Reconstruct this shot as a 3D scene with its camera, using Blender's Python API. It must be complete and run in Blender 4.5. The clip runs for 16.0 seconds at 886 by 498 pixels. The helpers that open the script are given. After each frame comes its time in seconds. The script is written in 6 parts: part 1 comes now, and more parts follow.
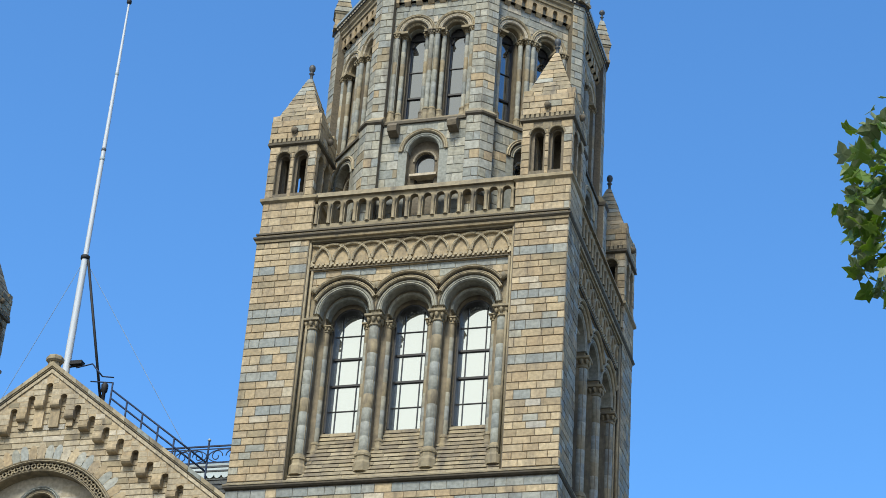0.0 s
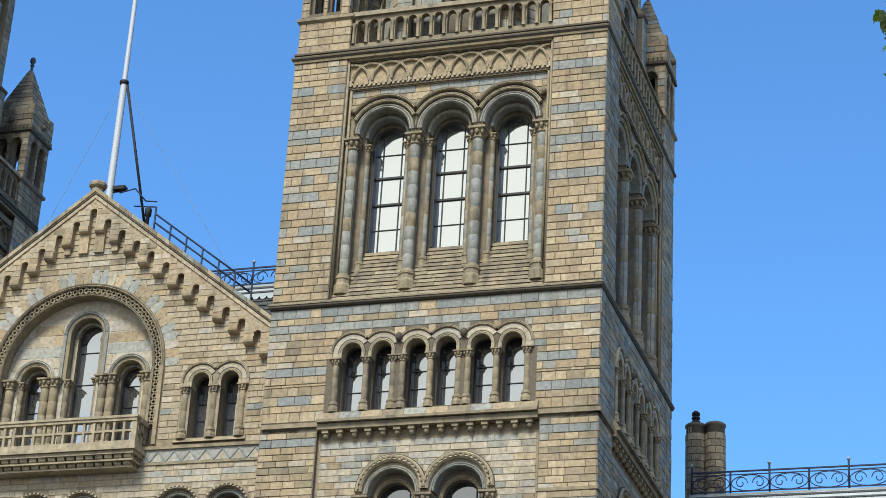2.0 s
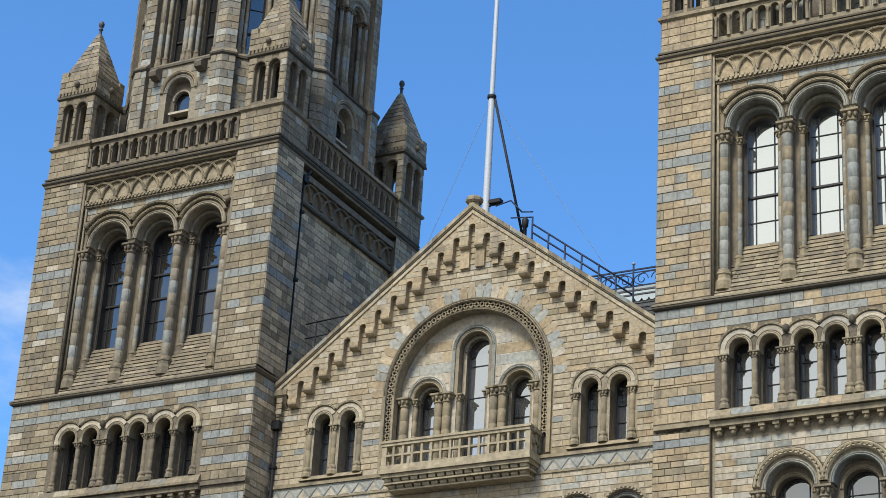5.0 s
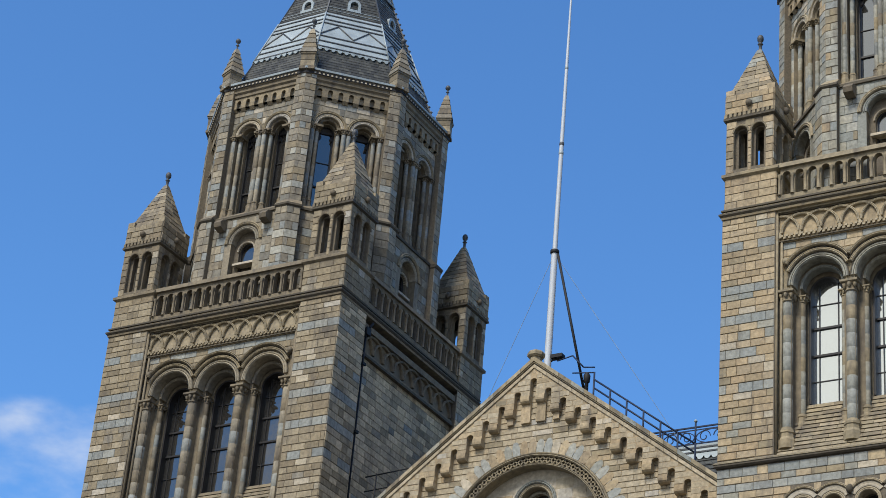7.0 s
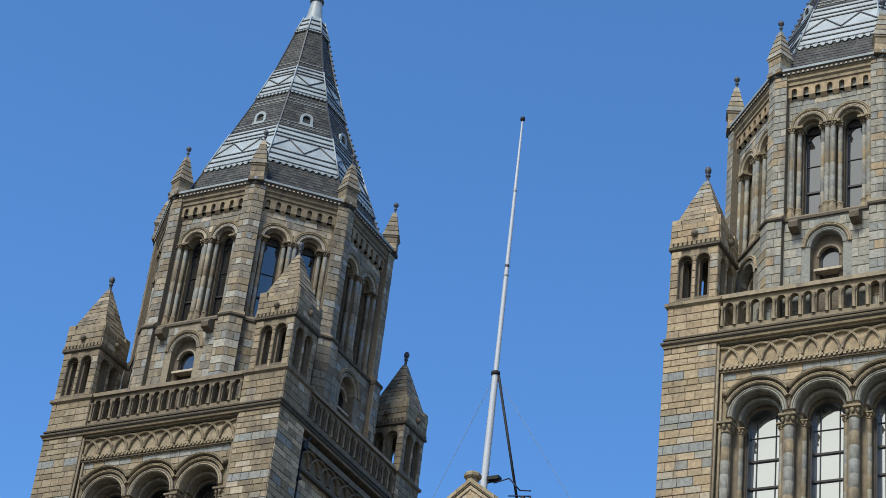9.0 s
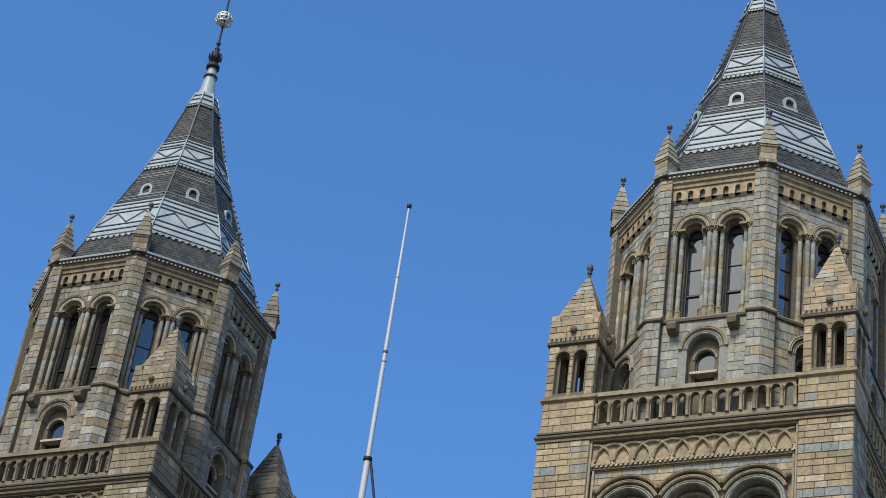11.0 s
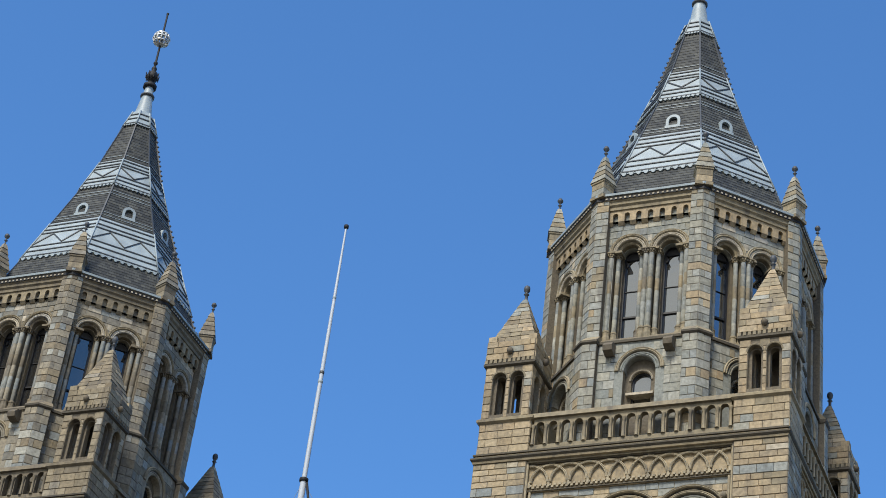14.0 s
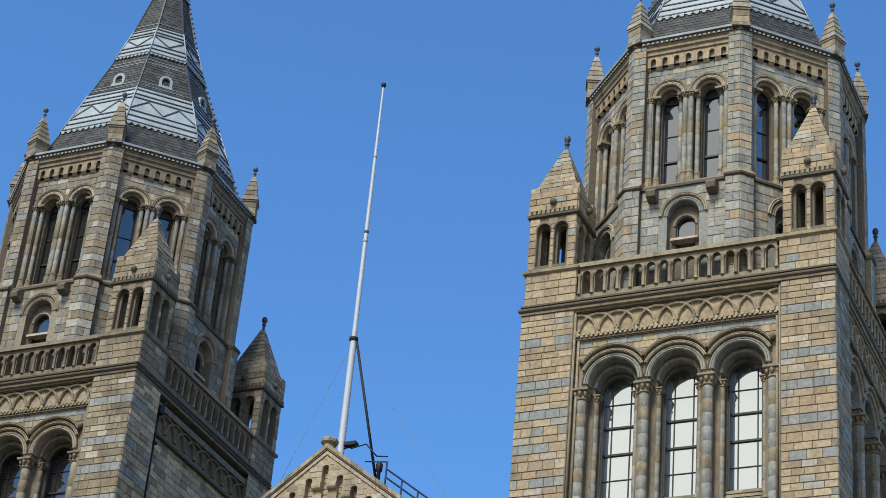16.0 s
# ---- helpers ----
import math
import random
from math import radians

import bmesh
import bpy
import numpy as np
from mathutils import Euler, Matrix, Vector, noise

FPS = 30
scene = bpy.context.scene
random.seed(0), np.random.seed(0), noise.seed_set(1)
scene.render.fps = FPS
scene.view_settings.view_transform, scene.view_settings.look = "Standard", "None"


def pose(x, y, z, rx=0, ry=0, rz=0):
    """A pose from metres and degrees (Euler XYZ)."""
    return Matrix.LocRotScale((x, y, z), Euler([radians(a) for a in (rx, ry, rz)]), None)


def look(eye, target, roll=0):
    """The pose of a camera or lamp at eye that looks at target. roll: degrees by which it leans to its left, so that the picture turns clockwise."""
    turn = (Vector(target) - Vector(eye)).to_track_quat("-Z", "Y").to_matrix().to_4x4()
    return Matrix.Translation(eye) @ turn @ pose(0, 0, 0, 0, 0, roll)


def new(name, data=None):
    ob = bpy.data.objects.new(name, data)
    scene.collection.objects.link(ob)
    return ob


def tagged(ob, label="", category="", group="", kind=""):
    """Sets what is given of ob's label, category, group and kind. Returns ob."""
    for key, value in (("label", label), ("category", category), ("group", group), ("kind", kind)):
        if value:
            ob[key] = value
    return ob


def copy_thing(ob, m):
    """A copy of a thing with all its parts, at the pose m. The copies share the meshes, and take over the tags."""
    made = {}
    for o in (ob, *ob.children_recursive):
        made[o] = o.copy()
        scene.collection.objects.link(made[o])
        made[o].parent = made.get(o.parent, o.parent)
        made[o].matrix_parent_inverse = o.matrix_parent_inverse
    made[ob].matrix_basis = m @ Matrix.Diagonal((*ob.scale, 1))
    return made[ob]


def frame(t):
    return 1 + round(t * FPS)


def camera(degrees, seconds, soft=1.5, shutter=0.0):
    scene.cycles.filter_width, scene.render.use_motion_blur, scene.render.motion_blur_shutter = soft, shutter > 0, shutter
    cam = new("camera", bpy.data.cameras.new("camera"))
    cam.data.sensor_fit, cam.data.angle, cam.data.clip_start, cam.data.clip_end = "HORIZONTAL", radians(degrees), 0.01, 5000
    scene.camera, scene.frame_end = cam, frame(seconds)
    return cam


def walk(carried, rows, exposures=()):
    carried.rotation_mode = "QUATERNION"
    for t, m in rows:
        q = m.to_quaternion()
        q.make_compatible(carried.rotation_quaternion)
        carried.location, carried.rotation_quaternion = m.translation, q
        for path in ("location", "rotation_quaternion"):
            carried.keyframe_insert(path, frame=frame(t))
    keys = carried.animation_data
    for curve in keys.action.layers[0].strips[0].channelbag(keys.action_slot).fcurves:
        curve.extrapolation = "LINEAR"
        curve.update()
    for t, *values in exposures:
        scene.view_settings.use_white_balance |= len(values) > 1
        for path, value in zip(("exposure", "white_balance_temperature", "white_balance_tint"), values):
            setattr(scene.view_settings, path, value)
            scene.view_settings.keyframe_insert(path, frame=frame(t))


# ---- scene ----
cam = camera(23.49, 16.0, soft=0.6)
EYE = (16.915, -54.90, 1.60)
# seconds, yaw, pitch, lean: a hand-held camera that turns where it stands
ROWS = [
    (0.0, 17.562, 30.020, 4.301),
    (0.5, 17.675, 28.585, 3.939),
    (1.0, 17.786, 27.203, 3.718),
    (1.5, 17.952, 25.988, 3.503),
    (2.0, 18.429, 25.045, 3.353),
    (2.5, 19.622, 24.522, 3.087),
    (3.0, 21.576, 24.351, 2.908),
    (3.5, 23.852, 24.306, 2.905),
    (4.0, 25.981, 24.255, 3.125),
    (4.5, 27.967, 24.239, 3.128),
    (4.7, 28.728, 24.287, 3.251),
    (6.8, 31.777, 27.875, 5.258),
    (7.0, 31.799, 28.476, 5.329),
    (7.5, 31.738, 29.762, 5.636),
    (8.0, 31.547, 30.642, 5.898),
    (8.2, 31.418, 30.923, 6.066),
    (10.3, 28.196, 33.326, 8.083),
    (10.5, 27.860, 33.667, 7.952),
    (11.0, 27.071, 34.507, 8.564),
    (11.5, 26.486, 35.472, 9.112),
    (12.0, 26.040, 36.314, 9.501),
    (12.5, 25.651, 36.806, 9.409),
    (13.0, 25.320, 36.721, 8.889),
    (13.5, 25.118, 36.141, 8.238),
    (14.0, 25.125, 35.300, 7.644),
    (14.5, 25.291, 34.321, 7.163),
    (15.0, 25.520, 33.285, 6.669),
    (15.5, 25.753, 32.273, 6.103),
    (16.0, 25.928, 31.297, 5.428),
]
walk(cam, [(t, pose(*EYE, 90 + pitch, 0, yaw) @ pose(0, 0, 0, 0, 0, lean)) for t, yaw, pitch, lean in ROWS],
     exposures=[(0.0, 0.46, 6500, 5), (1.5, 0.41, 6500, 6), (3.0, 0.42, 6500, 7), (4.5, 0.38, 6500, 8), (7.0, 0.13, 6500, 10), (10.5, 0.12, 6500, 10), (12.5, 0.13, 6500, 9), (14.0, 0.22, 6500, 9), (16.0, 0.21, 6500, 9)])

# ---------------------------------------------------------------- world and sun
SUN_ELEV, SUN_AZ = 51.0, 185.0
world = bpy.data.worlds.new("sky")
scene.world = world
world.use_nodes = True
wn, wl = world.node_tree.nodes, world.node_tree.links
wn.clear()
w_out = wn.new("ShaderNodeOutputWorld")
w_bg = wn.new("ShaderNodeBackground")
w_bg.inputs["Strength"].default_value = 0.15
w_sky = wn.new("ShaderNodeTexSky")
w_sky.sky_type = "NISHITA"
w_sky.sun_disc = False
w_sky.sun_elevation, w_sky.sun_rotation = radians(SUN_ELEV), radians(SUN_AZ)
w_sky.air_density, w_sky.dust_density, w_sky.ozone_density = 1.0, 0.3, 3.0
w_tc = wn.new("ShaderNodeTexCoord")
w_map = wn.new("ShaderNodeMapping")
w_map.inputs["Location"].default_value = (3.03, 0.56, 0.39)
w_map.inputs["Scale"].default_value = (1.0, 1.0, 2.0)
w_noise = wn.new("ShaderNodeTexNoise")
w_noise.inputs["Scale"].default_value = 2.2
w_noise.inputs["Detail"].default_value = 8.0
w_noise.inputs["Roughness"].default_value = 0.56
w_sep = wn.new("ShaderNodeSeparateXYZ")
w_bias = wn.new("ShaderNodeMath")
w_bias.operation = "MULTIPLY_ADD"
w_bias.inputs[1].default_value = -0.19
w_add = wn.new("ShaderNodeMath")
w_add.operation = "ADD"
w_ramp = wn.new("ShaderNodeMapRange")
w_ramp.interpolation_type = "SMOOTHSTEP"
w_ramp.inputs["From Min"].default_value = 0.56
w_ramp.inputs["From Max"].default_value = 0.69
w_mix = wn.new("ShaderNodeMixRGB")
w_mix.inputs["Color2"].default_value = (5.7, 5.75, 5.6, 1.0)
wl.new(w_tc.outputs["Generated"], w_map.inputs["Vector"])
wl.new(w_map.outputs["Vector"], w_noise.inputs["Vector"])
wl.new(w_tc.outputs["Generated"], w_sep.inputs[0])
wl.new(w_sep.outputs["Y"], w_bias.inputs[0])
wl.new(w_noise.outputs["Fac"], w_add.inputs[0])
w_bias.inputs[2].default_value = 0.0
wl.new(w_bias.outputs[0], w_add.inputs[1])
w_high = wn.new("ShaderNodeMath")
w_high.operation = "MULTIPLY_ADD"
w_high.inputs[1].default_value = -0.55
w_high.inputs[2].default_value = 0.235
w_sum = wn.new("ShaderNodeMath")
w_sum.operation = "ADD"
wl.new(w_sep.outputs["Z"], w_high.inputs[0])
wl.new(w_add.outputs[0], w_sum.inputs[0])
wl.new(w_high.outputs[0], w_sum.inputs[1])
wl.new(w_sum.outputs[0], w_ramp.inputs["Value"])
wl.new(w_ramp.outputs["Result"], w_mix.inputs["Fac"])
w_tint = wn.new("ShaderNodeMixRGB")
w_tint.blend_type = "MULTIPLY"
w_tint.inputs["Fac"].default_value = 1.0
w_tint.inputs["Color2"].default_value = (0.60, 0.98, 1.30, 1.0)
wl.new(w_sky.outputs["Color"], w_tint.inputs["Color1"])
wl.new(w_tint.outputs["Color"], w_mix.inputs["Color1"])
wl.new(w_mix.outputs["Color"], w_bg.inputs["Color"])
wl.new(w_bg.outputs[0], w_out.inputs["Surface"])

sun_data = bpy.data.lights.new("sun", "SUN")
sun_data.energy, sun_data.angle, sun_data.color = 3.6, radians(18), (1.0, 0.93, 0.81)
sun = new("sun", sun_data)
_az, _el = radians(SUN_AZ), radians(SUN_ELEV)
sun.matrix_world = look((0, 0, 80), Vector((0, 0, 80)) - Vector((math.sin(_az) * math.cos(_el), math.cos(_az) * math.cos(_el), math.sin(_el))))


# ---------------------------------------------------------------- materials
def nodes_of(name):
    m = bpy.data.materials.new(name)
    m.use_nodes = True
    nt = m.node_tree
    return m, nt.nodes, nt.links, nt.nodes["Principled BSDF"]


def stone(name, tones, rough=0.82, stain=0.45, grain=9.0, soot=(0.09, 0.08, 0.07), bump=0.4):
    """Weathered terracotta or stone: every piece has its own tone, over that grain, rain streaks and soot."""
    m, n, l, bsdf = nodes_of(name)
    geo, info = n.new("ShaderNodeNewGeometry"), n.new("ShaderNodeObjectInfo")
    mul = n.new("ShaderNodeMath")
    mul.operation = "MULTIPLY_ADD"
    mul.inputs[1].default_value = 7.31
    l.new(info.outputs["Random"], mul.inputs[0])
    l.new(geo.outputs["Random Per Island"], mul.inputs[2])
    fr = n.new("ShaderNodeMath")
    fr.operation = "FRACT"
    l.new(mul.outputs[0], fr.inputs[0])
    ramp = n.new("ShaderNodeValToRGB")
    el = ramp.color_ramp.elements
    while len(el) < len(tones):
        el.new(0.5)
    for i, c in enumerate(tones):
        el[i].position = i / max(1, len(tones) - 1)
        el[i].color = (c[0] * 0.78, c[1] * 0.79, c[2] * 0.765, 1)
    l.new(fr.outputs[0], ramp.inputs["Fac"])
    # grain
    ng = n.new("ShaderNodeTexNoise")
    ng.inputs["Scale"].default_value, ng.inputs["Detail"].default_value = grain, 6.0
    l.new(geo.outputs["Position"], ng.inputs["Vector"])
    gm = n.new("ShaderNodeMapRange")
    gm.inputs["To Min"].default_value, gm.inputs["To Max"].default_value = 0.45, 1.55
    l.new(ng.outputs["Fac"], gm.inputs["Value"])
    g = n.new("ShaderNodeMixRGB")
    g.blend_type = "MULTIPLY"
    g.inputs["Fac"].default_value = 1.0
    l.new(ramp.outputs["Color"], g.inputs["Color1"])
    l.new(gm.outputs["Result"], g.inputs["Color2"])
    # streaks and patches of soot
    mp = n.new("ShaderNodeMapping")
    mp.inputs["Scale"].default_value = (2.4, 2.4, 0.55)
    l.new(geo.outputs["Position"], mp.inputs["Vector"])
    ns = n.new("ShaderNodeTexNoise")
    ns.inputs["Scale"].default_value, ns.inputs["Detail"].default_value, ns.inputs["Roughness"].default_value = 1.0, 9.0, 0.68
    l.new(mp.outputs["Vector"], ns.inputs["Vector"])
    sm = n.new("ShaderNodeMapRange")
    sm.interpolation_type = "SMOOTHSTEP"
    sm.inputs["From Min"].default_value, sm.inputs["From Max"].default_value = 0.47, 0.70
    sm.inputs["To Max"].default_value = stain
    l.new(ns.outputs["Fac"], sm.inputs["Value"])
    sx = n.new("ShaderNodeMixRGB")
    sx.inputs["Color2"].default_value = (*soot, 1)
    l.new(sm.outputs["Result"], sx.inputs["Fac"])
    l.new(g.outputs["Color"], sx.inputs["Color1"])
    l.new(sx.outputs["Color"], bsdf.inputs["Base Color"])
    bsdf.inputs["Roughness"].default_value = rough
    bsdf.inputs["Specular IOR Level"].default_value = 0.3
    bp = n.new("ShaderNodeBump")
    bp.inputs["Strength"].default_value, bp.inputs["Distance"].default_value = bump, 0.03
    l.new(ng.outputs["Fac"], bp.inputs["Height"])
    l.new(bp.outputs["Normal"], bsdf.inputs["Normal"])
    return m


def plain(name, color, rough=0.5, metal=0.0, spec=0.5, var=0.25, scale=5.0, bump=0.0):
    m, n, l, bsdf = nodes_of(name)
    geo = n.new("ShaderNodeNewGeometry")
    ng = n.new("ShaderNodeTexNoise")
    ng.inputs["Scale"].default_value, ng.inputs["Detail"].default_value = scale, 5.0
    l.new(geo.outputs["Position"], ng.inputs["Vector"])
    gm = n.new("ShaderNodeMapRange")
    gm.inputs["To Min"].default_value, gm.inputs["To Max"].default_value = 1 - var, 1 + var
    l.new(ng.outputs["Fac"], gm.inputs["Value"])
    g = n.new("ShaderNodeMixRGB")
    g.blend_type = "MULTIPLY"
    g.inputs["Fac"].default_value = 1.0
    g.inputs["Color1"].default_value = (*color, 1)
    l.new(gm.outputs["Result"], g.inputs["Color2"])
    l.new(g.outputs["Color"], bsdf.inputs["Base Color"])
    bsdf.inputs["Roughness"].default_value, bsdf.inputs["Metallic"].default_value = rough, metal
    bsdf.inputs["Specular IOR Level"].default_value = spec
    if bump:
        bp = n.new("ShaderNodeBump")
        bp.inputs["Strength"].default_value, bp.inputs["Distance"].default_value = bump, 0.03
        l.new(ng.outputs["Fac"], bp.inputs["Height"])
        l.new(bp.outputs["Normal"], bsdf.inputs["Normal"])
    return m


BUFF = stone("buff_terracotta", [(0.42, 0.32, 0.20), (0.52, 0.41, 0.265), (0.36, 0.28, 0.18), (0.60, 0.48, 0.32), (0.46, 0.345, 0.215), (0.40, 0.32, 0.22), (0.54, 0.43, 0.29)], stain=0.5)
BLUE = stone("blue_grey_terracotta", [(0.27, 0.285, 0.28), (0.345, 0.355, 0.34), (0.29, 0.31, 0.305), (0.40, 0.40, 0.365), (0.24, 0.255, 0.255)], stain=0.4)
BLUEPALE = stone("pale_blue_grey_terracotta", [(0.40, 0.40, 0.37), (0.46, 0.445, 0.39), (0.37, 0.38, 0.36), (0.50, 0.475, 0.405)], stain=0.3)
GREY = stone("grey_terracotta", [(0.305, 0.31, 0.285), (0.385, 0.36, 0.29), (0.275, 0.295, 0.285), (0.44, 0.415, 0.34), (0.33, 0.335, 0.305), (0.47, 0.445, 0.375)], stain=0.6)
# GREY with the left tower's dimmer light put into its tones
GREYDIM = stone("dimmed_sooty_grey_terracotta", [(0.265, 0.24, 0.20), (0.355, 0.30, 0.218), (0.225, 0.215, 0.188), (0.43, 0.368, 0.272), (0.308, 0.277, 0.228)], stain=0.65)
PALE = stone("pale_terracotta", [(0.55, 0.47, 0.35), (0.48, 0.42, 0.33), (0.62, 0.535, 0.415), (0.46, 0.43, 0.385)], stain=0.25)
TRIM = stone("moulded_terracotta", [(0.35, 0.285, 0.185), (0.31, 0.26, 0.18), (0.39, 0.315, 0.205)], stain=0.72, grain=6.0)
# TRIM darkened: stands in for shade in recesses and on the left tower
TRIMDIM = stone("dimmed_sooty_moulded_terracotta", [(0.25, 0.203, 0.138), (0.22, 0.183, 0.132), (0.285, 0.23, 0.155)], stain=0.8, grain=6.0)
# near-black: soot and groove shadow put into one colour
DARKTRIM = stone("soot_and_shade_moulding", [(0.095, 0.08, 0.06), (0.13, 0.11, 0.08)], stain=0.7)
SLATEBRICK = stone("slate_grey_brick", [(0.42, 0.335, 0.225), (0.68, 0.545, 0.375), (0.54, 0.43, 0.295), (0.45, 0.37, 0.27), (0.78, 0.625, 0.43), (0.58, 0.46, 0.30)], stain=0.4)
BALCONY = stone("washed_terracotta", [(0.45, 0.375, 0.26), (0.49, 0.41, 0.285), (0.42, 0.355, 0.25)], stain=0.45, grain=6.0)
MORTAR = stone("mortar", [(0.17, 0.142, 0.106), (0.205, 0.17, 0.124)], stain=0.4, grain=14)
PALEMORTAR = stone("pale_mortar", [(0.34, 0.285, 0.205), (0.38, 0.315, 0.23)], stain=0.4, grain=14)
WASHED = stone("rain_washed_terracotta", [(0.46, 0.38, 0.27), (0.51, 0.425, 0.30), (0.43, 0.355, 0.25), (0.55, 0.465, 0.34), (0.48, 0.40, 0.285)], stain=0.4)
LEAD = plain("weathered_lead", (0.305, 0.36, 0.378), 0.5, 0.0, 0.5, 0.45, 2.0, 0.3)
LEADROLL = plain("lead_roll", (0.065, 0.072, 0.08), 0.55, 0.0, 0.4, 0.2)
IRON = plain("black_iron", (0.015, 0.016, 0.018), 0.65, 0.0, 0.3, 0.2)
BLUEIRON = plain("blue_painted_iron", (0.014, 0.026, 0.06), 0.6, 0.0, 0.3, 0.2)
WHITE = plain("white_pole_paint", (0.50, 0.54, 0.58), 0.35, 0.0, 0.5, 0.08, 1.5)
GILT = plain("pale_metal_lattice", (0.62, 0.62, 0.58), 0.35, 0.3, 0.5, 0.15)
BAR = plain("dark_glazing_bar", (0.02, 0.02, 0.022), 0.5, 0.0, 0.4, 0.2)
DARK = plain("dark_interior", (0.02, 0.02, 0.02), 0.9, 0.0, 0.2, 0.2)


def slate_material():
    m, n, l, bsdf = nodes_of("roof_slate")
    tc = n.new("ShaderNodeNewGeometry")
    sep = n.new("ShaderNodeSeparateXYZ")
    l.new(tc.outputs["Position"], sep.inputs[0])
    s = n.new("ShaderNodeMath")
    s.operation = "ADD"
    l.new(sep.outputs["X"], s.inputs[0])
    l.new(sep.outputs["Y"], s.inputs[1])
    cmb = n.new("ShaderNodeCombineXYZ")
    l.new(s.outputs[0], cmb.inputs["X"])
    l.new(sep.outputs["Z"], cmb.inputs["Y"])
    br = n.new("ShaderNodeTexBrick")
    br.inputs["Scale"].default_value = 1.0
    br.inputs["Brick Width"].default_value, br.inputs["Row Height"].default_value = 0.26, 0.155
    br.inputs["Mortar Size"].default_value = 0.008
    br.inputs["Color1"].default_value = (0.030, 0.033, 0.032, 1)
    br.inputs["Color2"].default_value = (0.078, 0.080, 0.070, 1)
    br.inputs["Mortar"].default_value = (0.02, 0.02, 0.022, 1)
    l.new(cmb.outputs[0], br.inputs["Vector"])
    ng = n.new("ShaderNodeTexNoise")
    ng.inputs["Scale"].default_value, ng.inputs["Detail"].default_value = 1.3, 6.0
    l.new(tc.outputs["Position"], ng.inputs["Vector"])
    gm = n.new("ShaderNodeMapRange")
    gm.inputs["To Min"].default_value, gm.inputs["To Max"].default_value = 0.5, 1.5
    l.new(ng.outputs["Fac"], gm.inputs["Value"])
    g = n.new("ShaderNodeMixRGB")
    g.blend_type = "MULTIPLY"
    g.inputs["Fac"].default_value = 1.0
    l.new(br.outputs["Color"], g.inputs["Color1"])
    l.new(gm.outputs["Result"], g.inputs["Color2"])
    l.new(g.outputs["Color"], bsdf.inputs["Base Color"])
    bsdf.inputs["Roughness"].default_value = 0.65
    bsdf.inputs["Specular IOR Level"].default_value = 0.3
    return m


SLATE = slate_material()


def glass_material(name, tint, metal):
    m, n, l, bsdf = nodes_of(name)
    bsdf.inputs["Base Color"].default_value = (*tint, 1)
    bsdf.inputs["Metallic"].default_value = metal
    bsdf.inputs["Roughness"].default_value = 0.04
    geo = n.new("ShaderNodeNewGeometry")
    ng = n.new("ShaderNodeTexNoise")
    ng.inputs["Scale"].default_value, ng.inputs["Detail"].default_value = 1.6, 2.0
    l.new(geo.outputs["Position"], ng.inputs["Vector"])
    bp = n.new("ShaderNodeBump")
    bp.inputs["Strength"].default_value, bp.inputs["Distance"].default_value = 0.06, 0.05
    l.new(ng.outputs["Fac"], bp.inputs["Height"])
    l.new(bp.outputs["Normal"], bsdf.inputs["Normal"])
    return m


GLASS = glass_material("coated_window_glass", (0.72, 0.75, 0.725), 0.92)
SKYGLASS = glass_material("clear_window_glass", (0.49, 0.515, 0.535), 0.9)
GREYGLASS = glass_material("grey_window_glass", (0.27, 0.28, 0.285), 0.9)
# low tint: the weaker reflection in the left tower put into the glass
DARKGLASS = glass_material("dark_window_glass", (0.165, 0.16, 0.15), 0.85)


def leaf_material(name, color, glow):
    """Leaf: glossy skin over a body that lets some light through."""
    m = plain(name, color, 0.45, 0.0, 0.4, 0.35, 6.0)
    n, l = m.node_tree.nodes, m.node_tree.links
    tr = n.new("ShaderNodeBsdfTranslucent")
    tr.inputs["Color"].default_value = (*glow, 1)
    mx = n.new("ShaderNodeMixShader")
    mx.inputs["Fac"].default_value = 0.42
    l.new(n["Principled BSDF"].outputs[0], mx.inputs[1])
    l.new(tr.outputs[0], mx.inputs[2])
    l.new(mx.outputs[0], n["Material Output"].inputs["Surface"])
    return m


LEAF = leaf_material("plane_leaf", (0.12, 0.20, 0.04), (0.40, 0.55, 0.08))
LEAFPALE = leaf_material("leaf_underside", (0.26, 0.31, 0.17), (0.34, 0.44, 0.14))
# BUFF darkened for the dimmer left tower; also a random darker block tone
BUFFDIM = stone("dimmed_sooty_buff_terracotta", [(0.27, 0.215, 0.145), (0.37, 0.30, 0.20), (0.25, 0.205, 0.14), (0.44, 0.365, 0.255), (0.32, 0.265, 0.185)], stain=0.6)
SPOUT = stone("dark_spout", [(0.16, 0.132, 0.098), (0.19, 0.155, 0.112)], stain=0.6)
BARK = plain("plane_bark", (0.20, 0.17, 0.12), 0.85, 0.0, 0.2, 0.5, 3.0, 0.6)
GROUND = plain("gravel_and_paving", (0.085, 0.08, 0.07), 0.9, 0.0, 0.2, 0.35, 0.8, 0.3)


